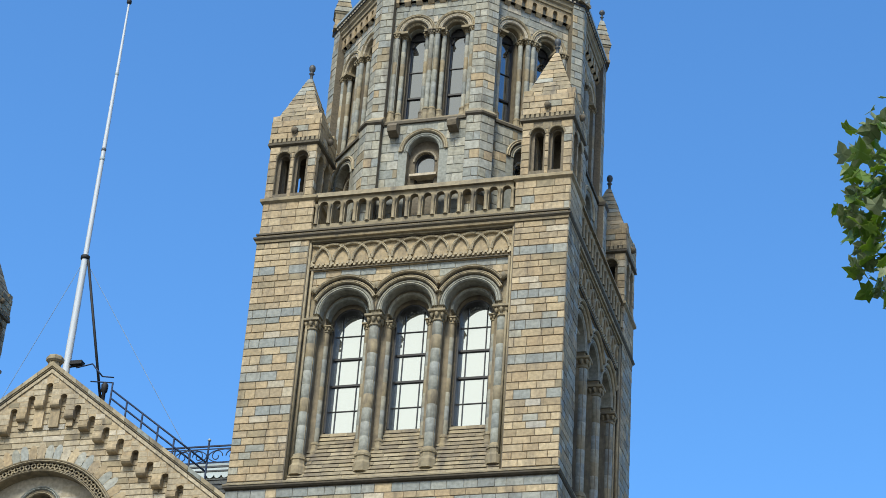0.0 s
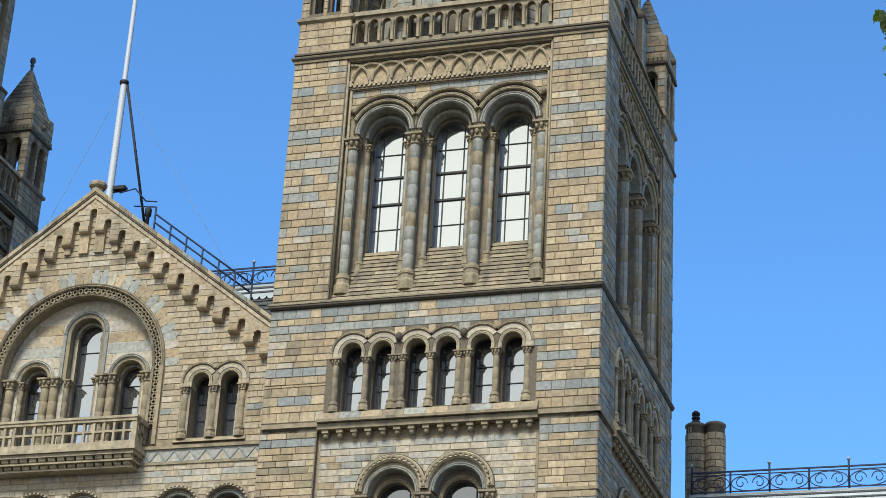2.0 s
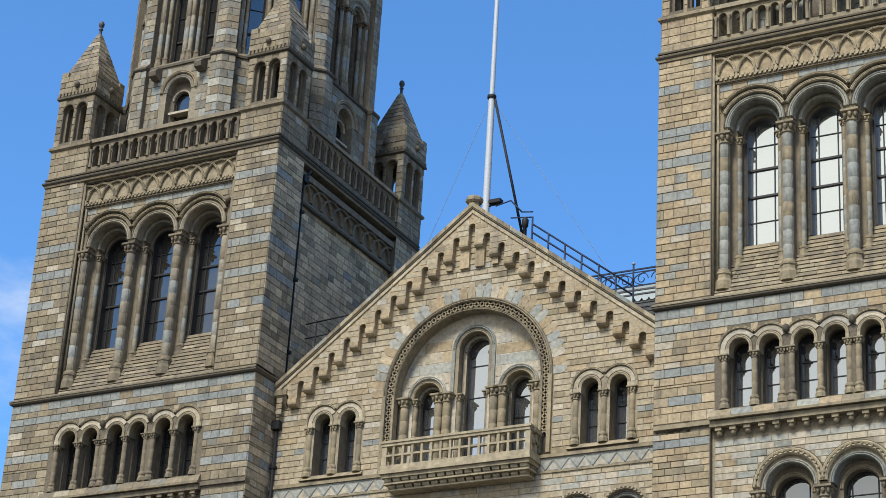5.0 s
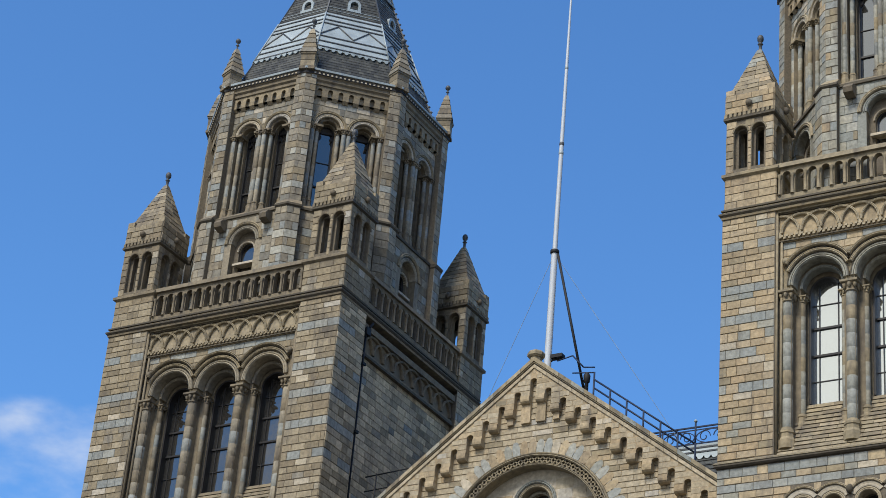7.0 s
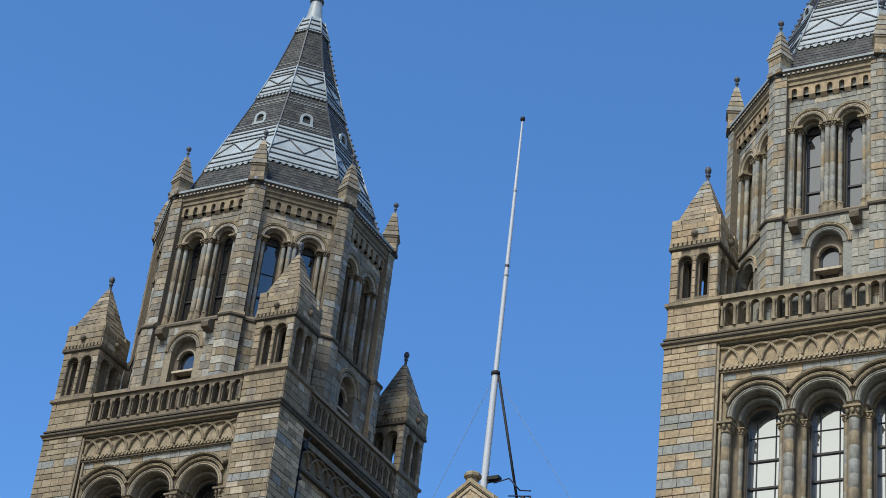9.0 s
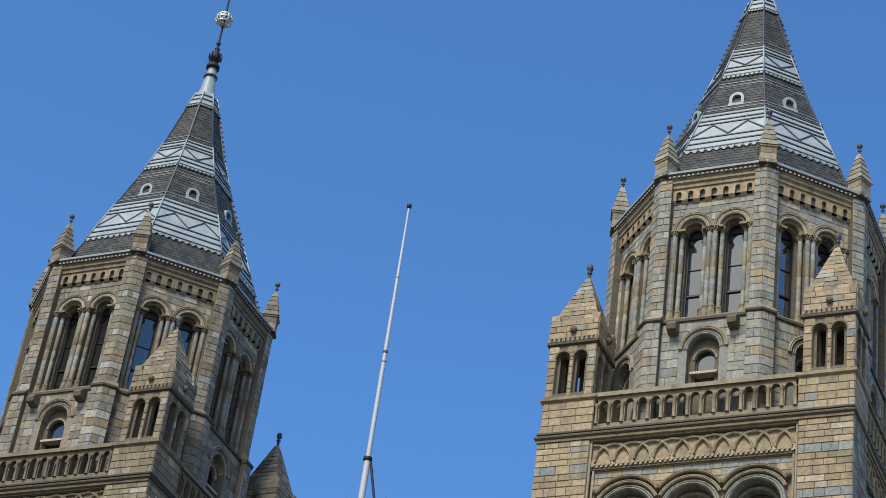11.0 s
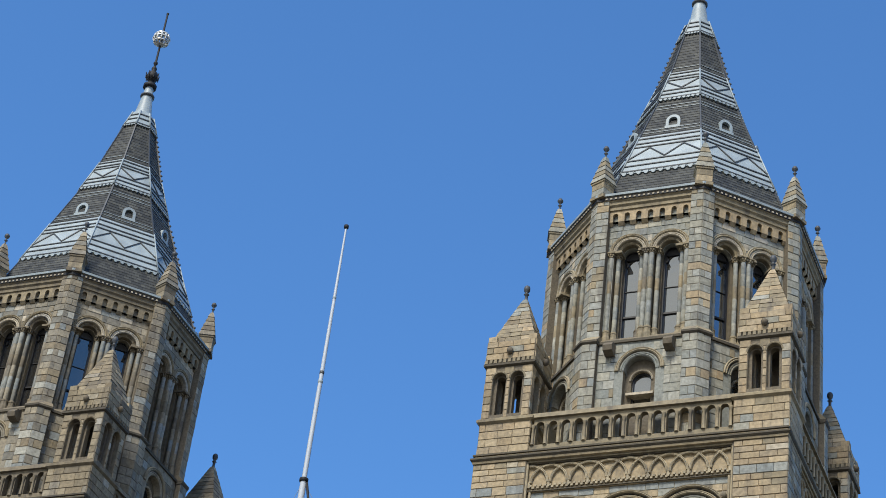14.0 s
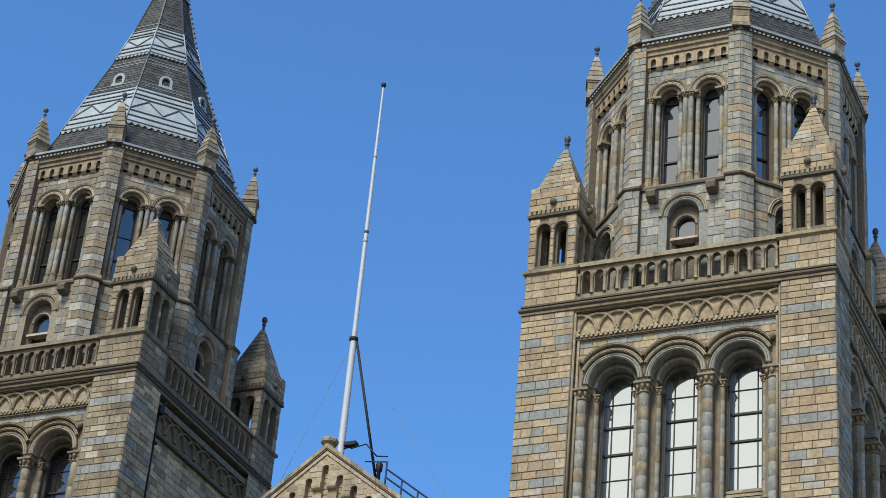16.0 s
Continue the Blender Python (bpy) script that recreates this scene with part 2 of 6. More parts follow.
# ---------------------------------------------------------------- mesh helpers
class MB:
    """Collects the polygons of one mesh. In a face's own frame a point is (u along the wall, n outward, z up)."""

    def __init__(self, *mats):
        self.mats, self.v, self.f, self.m, self.sm = list(mats), [], [], [], []
        self.g, self.gid = [], 0
        self.M = Matrix.Identity(4)

    def face(self, angle, centre=(0, 0, 0)):
        self.M = Matrix.Translation(centre) @ Matrix.Rotation(radians(angle), 4, "Z") @ Matrix.Diagonal((1, -1, 1, 1))
        return self

    def free(self, M=None):
        self.M = M if M is not None else Matrix.Identity(4)
        return self

    def slot(self, mat):
        if mat not in self.mats:
            self.mats.append(mat)
        return self.mats.index(mat)

    def add(self, verts, faces, mat=None, smooth=False):
        b = len(self.v)
        flip = self.M.determinant() < 0
        k = self.slot(mat) if mat else 0
        self.v.extend((self.M @ Vector(p))[:] for p in verts)
        for f in faces:
            f = [b + i for i in f]
            self.f.append(f[::-1] if flip else f)
            self.m.append(k)
            self.sm.append(smooth)
            self.g.append(self.gid)

    def box(self, u0, u1, n0, n1, z0, z1, mat=None):
        self.gid += 1
        v = [(u, n, z) for z in (z0, z1) for n in (n0, n1) for u in (u0, u1)]
        self.add(v, [(0, 2, 3, 1), (4, 5, 7, 6), (0, 1, 5, 4), (1, 3, 7, 5), (3, 2, 6, 7), (2, 0, 4, 6)], mat)

    def wedge(self, u0, u1, n0, n1, z0, z1, ntop, mat=None):
        """A box whose outer face leans back to ntop at the top."""
        self.gid += 1
        v = [(u0, n0, z0), (u1, n0, z0), (u0, n1, z0), (u1, n1, z0), (u0, n0, z1), (u1, n0, z1), (u0, ntop, z1), (u1, ntop, z1)]
        self.add(v, [(0, 2, 3, 1), (4, 5, 7, 6), (0, 1, 5, 4), (1, 3, 7, 5), (3, 2, 6, 7), (2, 0, 4, 6)], mat)

    def block(self, u0, u1, z0, z1, n, proud=0.02, mat=None, edge=0.010):
        u0, u1, z0, z1 = u0 + 0.004, u1 - 0.004, z0 + 0.008, z1 - 0.008
        v = [(u0, n, z0), (u1, n, z0), (u1, n, z1), (u0, n, z1)]
        e = edge
        v += [(u0 + e, n + proud, z0 + e), (u1 - e, n + proud, z0 + e), (u1 - e, n + proud, z1 - e), (u0 + e, n + proud, z1 - e)]
        self.add(v, [(7, 6, 5, 4), (0, 4, 5, 1), (1, 5, 6, 2), (2, 6, 7, 3), (3, 7, 4, 0)], mat)

    def ring(self, apothem_z, sides=4, mat=None, turn=0.0, cap=True, centre=(0, 0)):
        """Sweeps a profile of (apothem, z) round a regular polygon."""
        self.gid += 1
        k = 1 / math.cos(math.pi / sides)
        v, f = [], []
        for a, z in apothem_z:
            for i in range(sides):
                t = radians(turn) + 2 * math.pi * (i + 0.5) / sides - math.pi / 2
                v.append((centre[0] + a * k * math.cos(t), centre[1] + a * k * math.sin(t), z))
        for j in range(len(apothem_z) - 1):
            for i in range(sides):
                a, b = j * sides + i, j * sides + (i + 1) % sides
                f.append((a, b, b + sides, a + sides))
        if cap:
            f.append(tuple(range(sides))[::-1])
            f.append(tuple(range((len(apothem_z) - 1) * sides, len(apothem_z) * sides)))
        self.add(v, f, mat)

    def lathe(self, prof, seg=10, mat=None, centre=(0, 0), smooth=True):
        self.gid += 1
        v, f = [], []
        for r, z in prof:
            for i in range(seg):
                t = 2 * math.pi * i / seg
                v.append((centre[0] + r * math.cos(t), centre[1] + r * math.sin(t), z))
        for j in range(len(prof) - 1):
            for i in range(seg):
                a, b = j * seg + i, j * seg + (i + 1) % seg
                f.append((a, b, b + seg, a + seg))
        self.add(v, f, mat, smooth)
        self.add([v[i] for i in range(seg)], [tuple(range(seg))[::-1]], mat)
        self.add(v[-seg:], [tuple(range(seg))], mat)

    def arch(self, uc, zc, r0, r1, n0, n1, a0=0.0, a1=180.0, seg=14, mat=None, bead=0.0):
        """A solid ring of an arch; bead rounds its outer face a little."""
        self.gid += 1
        v, f = [], []
        for i in range(seg + 1):
            t = radians(a0 + (a1 - a0) * i / seg)
            c, s = math.cos(t), math.sin(t)
            w = r1 - r0
            sec = [(r0, n0), (r0, n1 - bead), (r0 + 0.24 * w, n1), (r0 + 0.42 * w, n1 - 0.3 * bead), (r0 + 0.5 * w, n1 - 1.2 * bead), (r0 + 0.58 * w, n1 - 0.3 * bead), (r0 + 0.8 * w, n1), (r1, n1 - bead), (r1, n0)] if bead else [(r0, n0), (r0, n1), (r1, n1), (r1, n0)]
            v += [(uc + r * c, nn, zc + r * s) for r, nn in sec]
        m = len(sec)
        for i in range(seg):
            a, b = m * i, m * i + m
            for j in range(m - 1):
                f.append((a + j, a + j + 1, b + j + 1, b + j))
        f.append(tuple(range(m))[::-1])
        f.append(tuple(m * seg + j for j in range(m)))
        self.add(v, f, mat)

    def wall(self, u0, u1, z0, z1, n, depth, openings=(), mat=None, soffit=None, seg=12):
        """A wall with openings through it: (centre, half width, sill, spring), round-headed."""
        self.gid += 1
        n1 = n - depth
        first_v, first_f = len(self.v), len(self.f)
        cuts = sorted(openings)
        edge = u0
        for nn, flip in ((n, False), (n1, True)):
            edge = u0
            q = []
            for uc, hw, sill, sp in cuts:
                q.append([(edge, z0), (uc - hw, z0), (uc - hw, z1), (edge, z1)])
                if sill > z0 + 1e-4:
                    q.append([(uc - hw, z0), (uc + hw, z0), (uc + hw, sill), (uc - hw, sill)])
                for i in range(seg):
                    a, b = math.pi * (1 - i / seg), math.pi * (1 - (i + 1) / seg)
                    q.append([(uc + hw * math.cos(a), sp + hw * math.sin(a)), (uc + hw * math.cos(b), sp + hw * math.sin(b)), (uc + hw * math.cos(b), z1), (uc + hw * math.cos(a), z1)])
                edge = uc + hw
            q.append([(edge, z0), (u1, z0), (u1, z1), (edge, z1)])
            for p in q:
                vs = [(u, nn, z) for u, z in p]
                self.add(vs, [(0, 1, 2, 3)] if flip else [(3, 2, 1, 0)], mat)
        for uc, hw, sill, sp in cuts:
            loop = [(uc - hw, sill), (uc - hw, sp)] + [(uc + hw * math.cos(math.pi * (1 - i / seg)), sp + hw * math.sin(math.pi * (1 - i / seg))) for i in range(1, seg)] + [(uc + hw, sp), (uc + hw, sill)]
            vs = [(u, n, z) for u, z in loop] + [(u, n1, z) for u, z in loop]
            k = len(loop)
            self.add(vs, [(i, i + 1, k + i + 1, k + i) for i in range(k - 1)] + [(k - 1, 0, k, 2 * k - 1)], soffit or mat)
        for (ua, za), (ub, zb) in (((u0, z0), (u1, z0)), ((u1, z0), (u1, z1)), ((u1, z1), (u0, z1)), ((u0, z1), (u0, z0))):
            self.add([(ua, n, za), (ub, n, zb), (ub, n1, zb), (ua, n1, za)], [(0, 1, 2, 3)], mat)
        # weld the wall into one piece
        seen, remap, kept = {}, {}, self.v[:first_v]
        for i in range(first_v, len(self.v)):
            key = tuple(round(x, 4) for x in self.v[i])
            if key not in seen:
                seen[key] = len(kept)
                kept.append(self.v[i])
            remap[i] = seen[key]
        self.v = kept
        for j in range(first_f, len(self.f)):
            self.f[j] = [remap[i] for i in self.f[j]]

    def bar(self, p, q, w, h=None, mat=None, seg=4, up=(0, 0, 1)):
        """A straight member from p to q, square or with seg sides."""
        self.gid += 1
        p, q = Vector(p), Vector(q)
        d = (q - p).normalized()
        a = Vector(up)
        if abs(d.dot(a)) > 0.98:
            a = Vector((1, 0, 0))
        s = d.cross(a).normalized()
        t = s.cross(d)
        h = h or w
        v = []
        for c in (p, q):
            for i in range(seg):
                g = 2 * math.pi * (i + 0.5) / seg
                k = 1 / math.cos(math.pi / seg) / 2
                v.append(c + s * (math.cos(g) * w * k) + t * (math.sin(g) * h * k))
        f = [(i, (i + 1) % seg, seg + (i + 1) % seg, seg + i) for i in range(seg)]
        f += [tuple(range(seg))[::-1], tuple(range(seg, 2 * seg))]
        self.add(v, f, mat, seg > 5)

    def courses(self, u0, u1, z0, z1, n, holes=(), mats=(), length=0.5, height=0.245, bands=None, seed=0, keep=None, proud=0.015, limit=None, zs=None):
        """Coursed blocks with recessed joints on a wall plane. holes: functions z -> list of (from, to) free of blocks.
        keep: takes over whole blocks as (u, z, length, height, material) instead of meshing them here.
        zs: heights of the bed joints where the courses differ in height."""
        rnd = random.Random(seed)
        rows = max(1, round((z1 - z0) / height))
        hh = (z1 - z0) / rows
        beds = zs or [z0 + j * hh for j in range(rows + 1)]
        for j, (za, zb) in enumerate(zip(beds, beds[1:])):
            zm, hh = (za + zb) / 2, zb - za
            spans = [(u0, u1)]
            if limit:
                a, b = limit(zb)
                spans = [(max(u0, a), min(u1, b))]
            for hole in holes:
                for zz in (za + 0.02, zm, zb - 0.02):
                    for a, b in hole(zz):
                        spans = [s for x, y in spans for s in ((x, min(y, a)), (max(x, b), y)) if s[1] - s[0] > 0.06]
            band = bands(zm) if bands else None
            for a, b in spans:
                u = a
                sizes = [round(length * k * (0.86 if zs and hh > 0.25 else 1.0), 3) for k in (0.76, 0.92, 1.08, 1.2)]
                step = sizes[rnd.randrange(4)] * (0.5 if j % 2 else 1.0)
                while u < b - 0.02:
                    e = u + step
                    step = sizes[rnd.randrange(4)]
                    whole = True
                    if b - e < 0.14:
                        e, whole = b, False
                    mat = band or rnd.choices([m for m, _ in mats], [w for _, w in mats])[0]
                    if band and rnd.random() < 0.1:
                        mat = mats[0][0]
                    if keep is not None and whole:
                        keep.append((u, za, e - u, hh, mat, n))
                    else:
                        self.block(u, e, za, zb, n, proud + rnd.uniform(-0.006, 0.008), mat)
                    u = e

    def mesh(self, name):
        me = bpy.data.meshes.new(name)
        me.from_pydata(self.v, [], self.f)
        for m in self.mats:
            me.materials.append(m)
        me.polygons.foreach_set("material_index", self.m)
        me.polygons.foreach_set("use_smooth", self.sm)
        me.update()
        return me


def part(name, mb, parent, label="", M=None, kind=""):
    """One mesh object under a thing or a part."""
    me = mb.mesh(name) if isinstance(mb, MB) else mb
    ob = new(name, me)
    ob.parent = parent
    if M is not None:
        ob.matrix_basis = M
    return tagged(ob, label=label, kind=kind)


def parts(name, mb, parent, label=""):
    """Every solid of mb as a part of its own."""
    made = []
    for g in sorted(set(mb.g)):
        one = MB(*mb.mats)
        idx = {}
        for f, m, sm, gg in zip(mb.f, mb.m, mb.sm, mb.g):
            if gg == g:
                for i in f:
                    if i not in idx:
                        idx[i] = len(one.v)
                        one.v.append(mb.v[i])
                one.f.append([idx[i] for i in f])
                one.m.append(m)
                one.sm.append(sm)
        made.append(part(name, one, parent, label))
    return made


def thing(name, label, category, group="", kind="", at=(0, 0, 0)):
    ob = new(name)
    ob.location = at
    ob.empty_display_size = 0.3
    return tagged(ob, label, category, group, kind)


def face_pose(angle, centre=(0, 0, 0)):
    return Matrix.Translation(centre) @ Matrix.Rotation(radians(angle), 4, "Z")


def arch_hole(uc, hw, sill, sp, extra=0.0):
    """Free span of an arched opening, for courses()."""
    def f(z):
        r = hw + extra
        if z < sill or z > sp + r:
            return []
        if z <= sp:
            return [(uc - r, uc + r)]
        d = math.sqrt(max(0, r * r - (z - sp) ** 2))
        return [(uc - d, uc + d)]
    return f


def rect_hole(u0, u1, z0, z1):
    return lambda z: [(u0, u1)] if z0 <= z <= z1 else []


_shared = {}


def column(parent, angle, u, n, z0, z1, r, banded=True, centre=(0, 0, 0), plinth=0.0):
    """A banded shaft with a moulded base and a leafy capital."""
    key = (round(z1 - z0, 3), r, banded, plinth)
    if key not in _shared:
        h = z1 - z0
        hb, hc = 1.3 * r, 2.2 * r
        s = MB(BUFF, BLUE)
        k = max(2, round((h - hb - hc) / 0.42))
        prof, tone = [], []
        for i in range(k):
            a, b = hb + (h - hb - hc) * i / k, hb + (h - hb - hc) * (i + 1) / k
            prof += [(r * 0.975, a), (r, a + 0.006), (r, b - 0.006)]
            tone += [(BLUE if i % 4 == 1 else (TRIM if i % 4 == 3 else GREY)) if banded else TRIM] * 3
        s.lathe(prof + [(r * 0.975, h - hc)], 12, tone[0])
        for j, m in enumerate(tone):
            for i in range(12):
                s.m[j * 12 + i] = s.slot(m)
        c = MB(TRIM)
        top = h - hc
        c.lathe([(r, top), (r * 1.22, top + 0.06 * hc), (r * 1.22, top + 0.14 * hc), (r * 1.02, top + 0.2 * hc), (r * 1.15, top + 0.5 * hc), (r * 1.5, top + 0.78 * hc)], 12)
        for i in range(8):
            t = 2 * math.pi * i / 8
            rr = r * (1.42 if i % 2 else 1.25)
            c.lathe([(0.02, top + 0.3 * hc), (r * 0.34, top + 0.45 * hc), (r * 0.42, top + 0.66 * hc), (r * 0.2, top + 0.8 * hc)], 6, centre=(rr * math.cos(t), rr * math.sin(t)))
        c.ring([(r * 1.5, top + 0.76 * hc), (r * 1.68, top + 0.82 * hc), (r * 1.68, h)], 4)
        b = MB(TRIM)
        b.ring([(r * 1.62, -plinth), (r * 1.6, -0.45 * plinth), (r * 1.35, -0.25 * plinth), (r * 1.35, 0.0), (r * 1.5, 0.1 * hb), (r * 1.5, 0.35 * hb)] if plinth else [(r * 1.5, 0), (r * 1.5, 0.35 * hb)], 8 if plinth else 4)
        b.lathe([(r * 1.46, 0.35 * hb), (r * 1.5, 0.5 * hb), (r * 1.25, 0.68 * hb), (r * 1.32, 0.82 * hb), (r * 1.0, hb)], 12)
        _shared[key] = (s.mesh("shaft"), c.mesh("capital"), b.mesh("base"))
    s, c, b = _shared[key]
    M = face_pose(angle, centre) @ Matrix.Translation((u, -n, z0))
    ob = part("column", s, parent, M=M)
    part("capital", c, ob)
    part("base", b, ob)
    return ob


def window(parent, angle, u, n, hw, sill, sp, rails=(), thick=(), posts=(), centre=(0, 0, 0), seg=12, fw=0.045, glass=None, cusp=False, fd=0.06, head=None):
    """A round-headed window: dark glazing bars and a coated pane."""
    key = ("w", round(hw, 3), round(sp - sill, 3), tuple(rails), tuple(thick), tuple(posts), fw, fd, head, (glass or GREYGLASS).name, cusp)
    if key not in _shared:
        H = sp - sill
        p = MB(glass or GREYGLASS)
        pts = [(-hw, 0, 0), (hw, 0, 0)] + [(hw * math.cos(math.pi * i / seg), 0, H + hw * math.sin(math.pi * i / seg)) for i in range(seg + 1)]
        back = [(x, 0.02, z) for x, _, z in pts]
        k = len(pts)
        p.add(pts + back, [tuple(range(k)), tuple(range(k, 2 * k))[::-1]] + [(i, k + i, k + (i + 1) % k, (i + 1) % k) for i in range(k)])
        fr = MB(BAR).free(Matrix.Diagonal((1, -1, 1, 1)))
        fr.arch(0, H, hw - fw, hw + 0.01, -0.02, fd, seg=seg)
        fr.box(-hw - 0.01, -hw + fw, -0.02, fd, 0, H)
        fr.box(hw - fw, hw + 0.01, -0.02, fd, 0, H)
        fr.box(-hw + fw, hw - fw, -0.02, 0.06, 0, fw)
        for z in rails:
            fr.box(-hw + fw, hw - fw, -0.01, 0.03, z * (H + hw) - 0.011, z * (H + hw) + 0.011)
        for z in thick:
            fr.box(-hw + fw, hw - fw, -0.01, 0.055, z * (H + hw) - 0.03, z * (H + hw) + 0.03)
        if cusp:
            for sx in (-1, 1):
                rc = 0.46 * (hw - fw)
                c0 = (sx * (hw - fw + 0.02), H + (0.02 if head is None else head - 0.55) * hw)
                v = [(c0[0] + rc * math.cos(math.pi * j / 6), d, c0[1] + rc * math.sin(math.pi * j / 6)) for d in (-0.01, 0.05) for j in range(12)]
                fr.add(v, [tuple(range(12, 24))[::-1]] + [(j, (j + 1) % 12, 12 + (j + 1) % 12, 12 + j) for j in range(12)])
        if head is not None:
            # dark plate that fills the top of the arch, standing in for its shade
            g0 = math.asin(head)
            arc = [(hw * math.cos(g0 + (math.pi - 2 * g0) * j / 10), H + hw * math.sin(g0 + (math.pi - 2 * g0) * j / 10)) for j in range(11)]
            v = [(x, d, z) for d in (-0.01, 0.05) for x, z in arc]
            fr.add(v, [tuple(range(11, 22))[::-1]] + [(j, (j + 1) % 11, 11 + (j + 1) % 11, 11 + j) for j in range(11)])
        for x in posts:
            top = H + math.sqrt(max(0, hw * hw - (x * hw) ** 2)) - fw
            fr.box(x * hw - 0.012, x * hw + 0.012, -0.008, 0.035, fw, top)
        _shared[key] = (fr.mesh("window"), p.mesh("pane"))
    fr, p = _shared[key]
    ob = part("window", fr, parent, M=face_pose(angle, centre) @ Matrix.Translation((u, -n, sill)))
    part("pane", p, ob)
    return ob


# ---------------------------------------------------------------- the setting
gm = MB(GROUND)
gm.add([(-3000, -3000, 0), (3000, -3000, 0), (3000, 3000, 0), (-3000, 3000, 0)], [(0, 1, 2, 3)])
ground = tagged(new("ground", gm.mesh("ground")), "pale gravel and paving in front of the museum", "ground", kind="structure")

TOWER_GAP = 22.56           # between the axes of the two towers
W = 4.65                    # half width of a tower's shaft


def tower_bands(z):
    """Blue-grey courses on the piers and walls."""
    for b in (31.785, 30.37, 29.40, 28.33, 27.25, 24.70, 24.24, 22.96, 22.125, 20.905, 18.93, 17.6):
        if abs(z - b) < 0.08:
            return BLUE
    return None


def beds(z, *heights):
    """Heights of bed joints from z up."""
    out = [z]
    for h in heights:
        out.append(round(out[-1] + h, 3))
    return out


# thin, thick and banded courses of the tower's piers, and of the wall below them
PIER_BEDS = beds(25.10, *[0.2222] * 9, 0.30, 0.235, 0.31, 0.235, 0.30, 0.235, 0.30, 0.235, 0.30, 0.22, 0.26, 0.20, 0.28, 0.21, 0.21, 0.29, 0.21, 0.21, 0.29, 0.2, 0.21, 0.2, 0.2)
WALL_BEDS = [21.5, 21.79, 21.99, 22.26, 22.52, 22.60, 22.83, 23.09, 23.27, 23.47, 23.68, 23.90, 24.12, 24.36, 24.56, 24.84]
FOOT_BEDS = beds(14.0, *[0.2] * 17, 0.2, 0.2, 0.205, 0.205, 0.2, 0.215, 0.195, 0.205, 0.2, 0.2, 0.2, 0.21, 0.2, 0.2, 0.18, 0.18, 0.20, 0.235, 0.18)


BUFFMIX = [(BUFF, 0.80), (TRIM, 0.08), (PALE, 0.05), (GREY, 0.07)]
GREYMIX = [(GREY, 0.66), (BLUE, 0.10), (BLUEPALE, 0.10), (TRIM, 0.08), (BUFF, 0.06)]
SIDEMIX = [(GREY, 0.38), (BUFFDIM, 0.18), (BUFF, 0.22), (TRIM, 0.18), (BLUE, 0.04)]
INNERMIX = [(BUFFDIM, 0.32), (SLATEBRICK, 0.42), (WASHED, 0.26)]
STAGE = (-1.87, 0.0, 1.87)                      # the three tall windows
ARCADE = (-2.26, -1.40, -0.43, 0.43, 1.40, 2.26)
ARC_Z = 23.44                                   # springing of their stilted arches


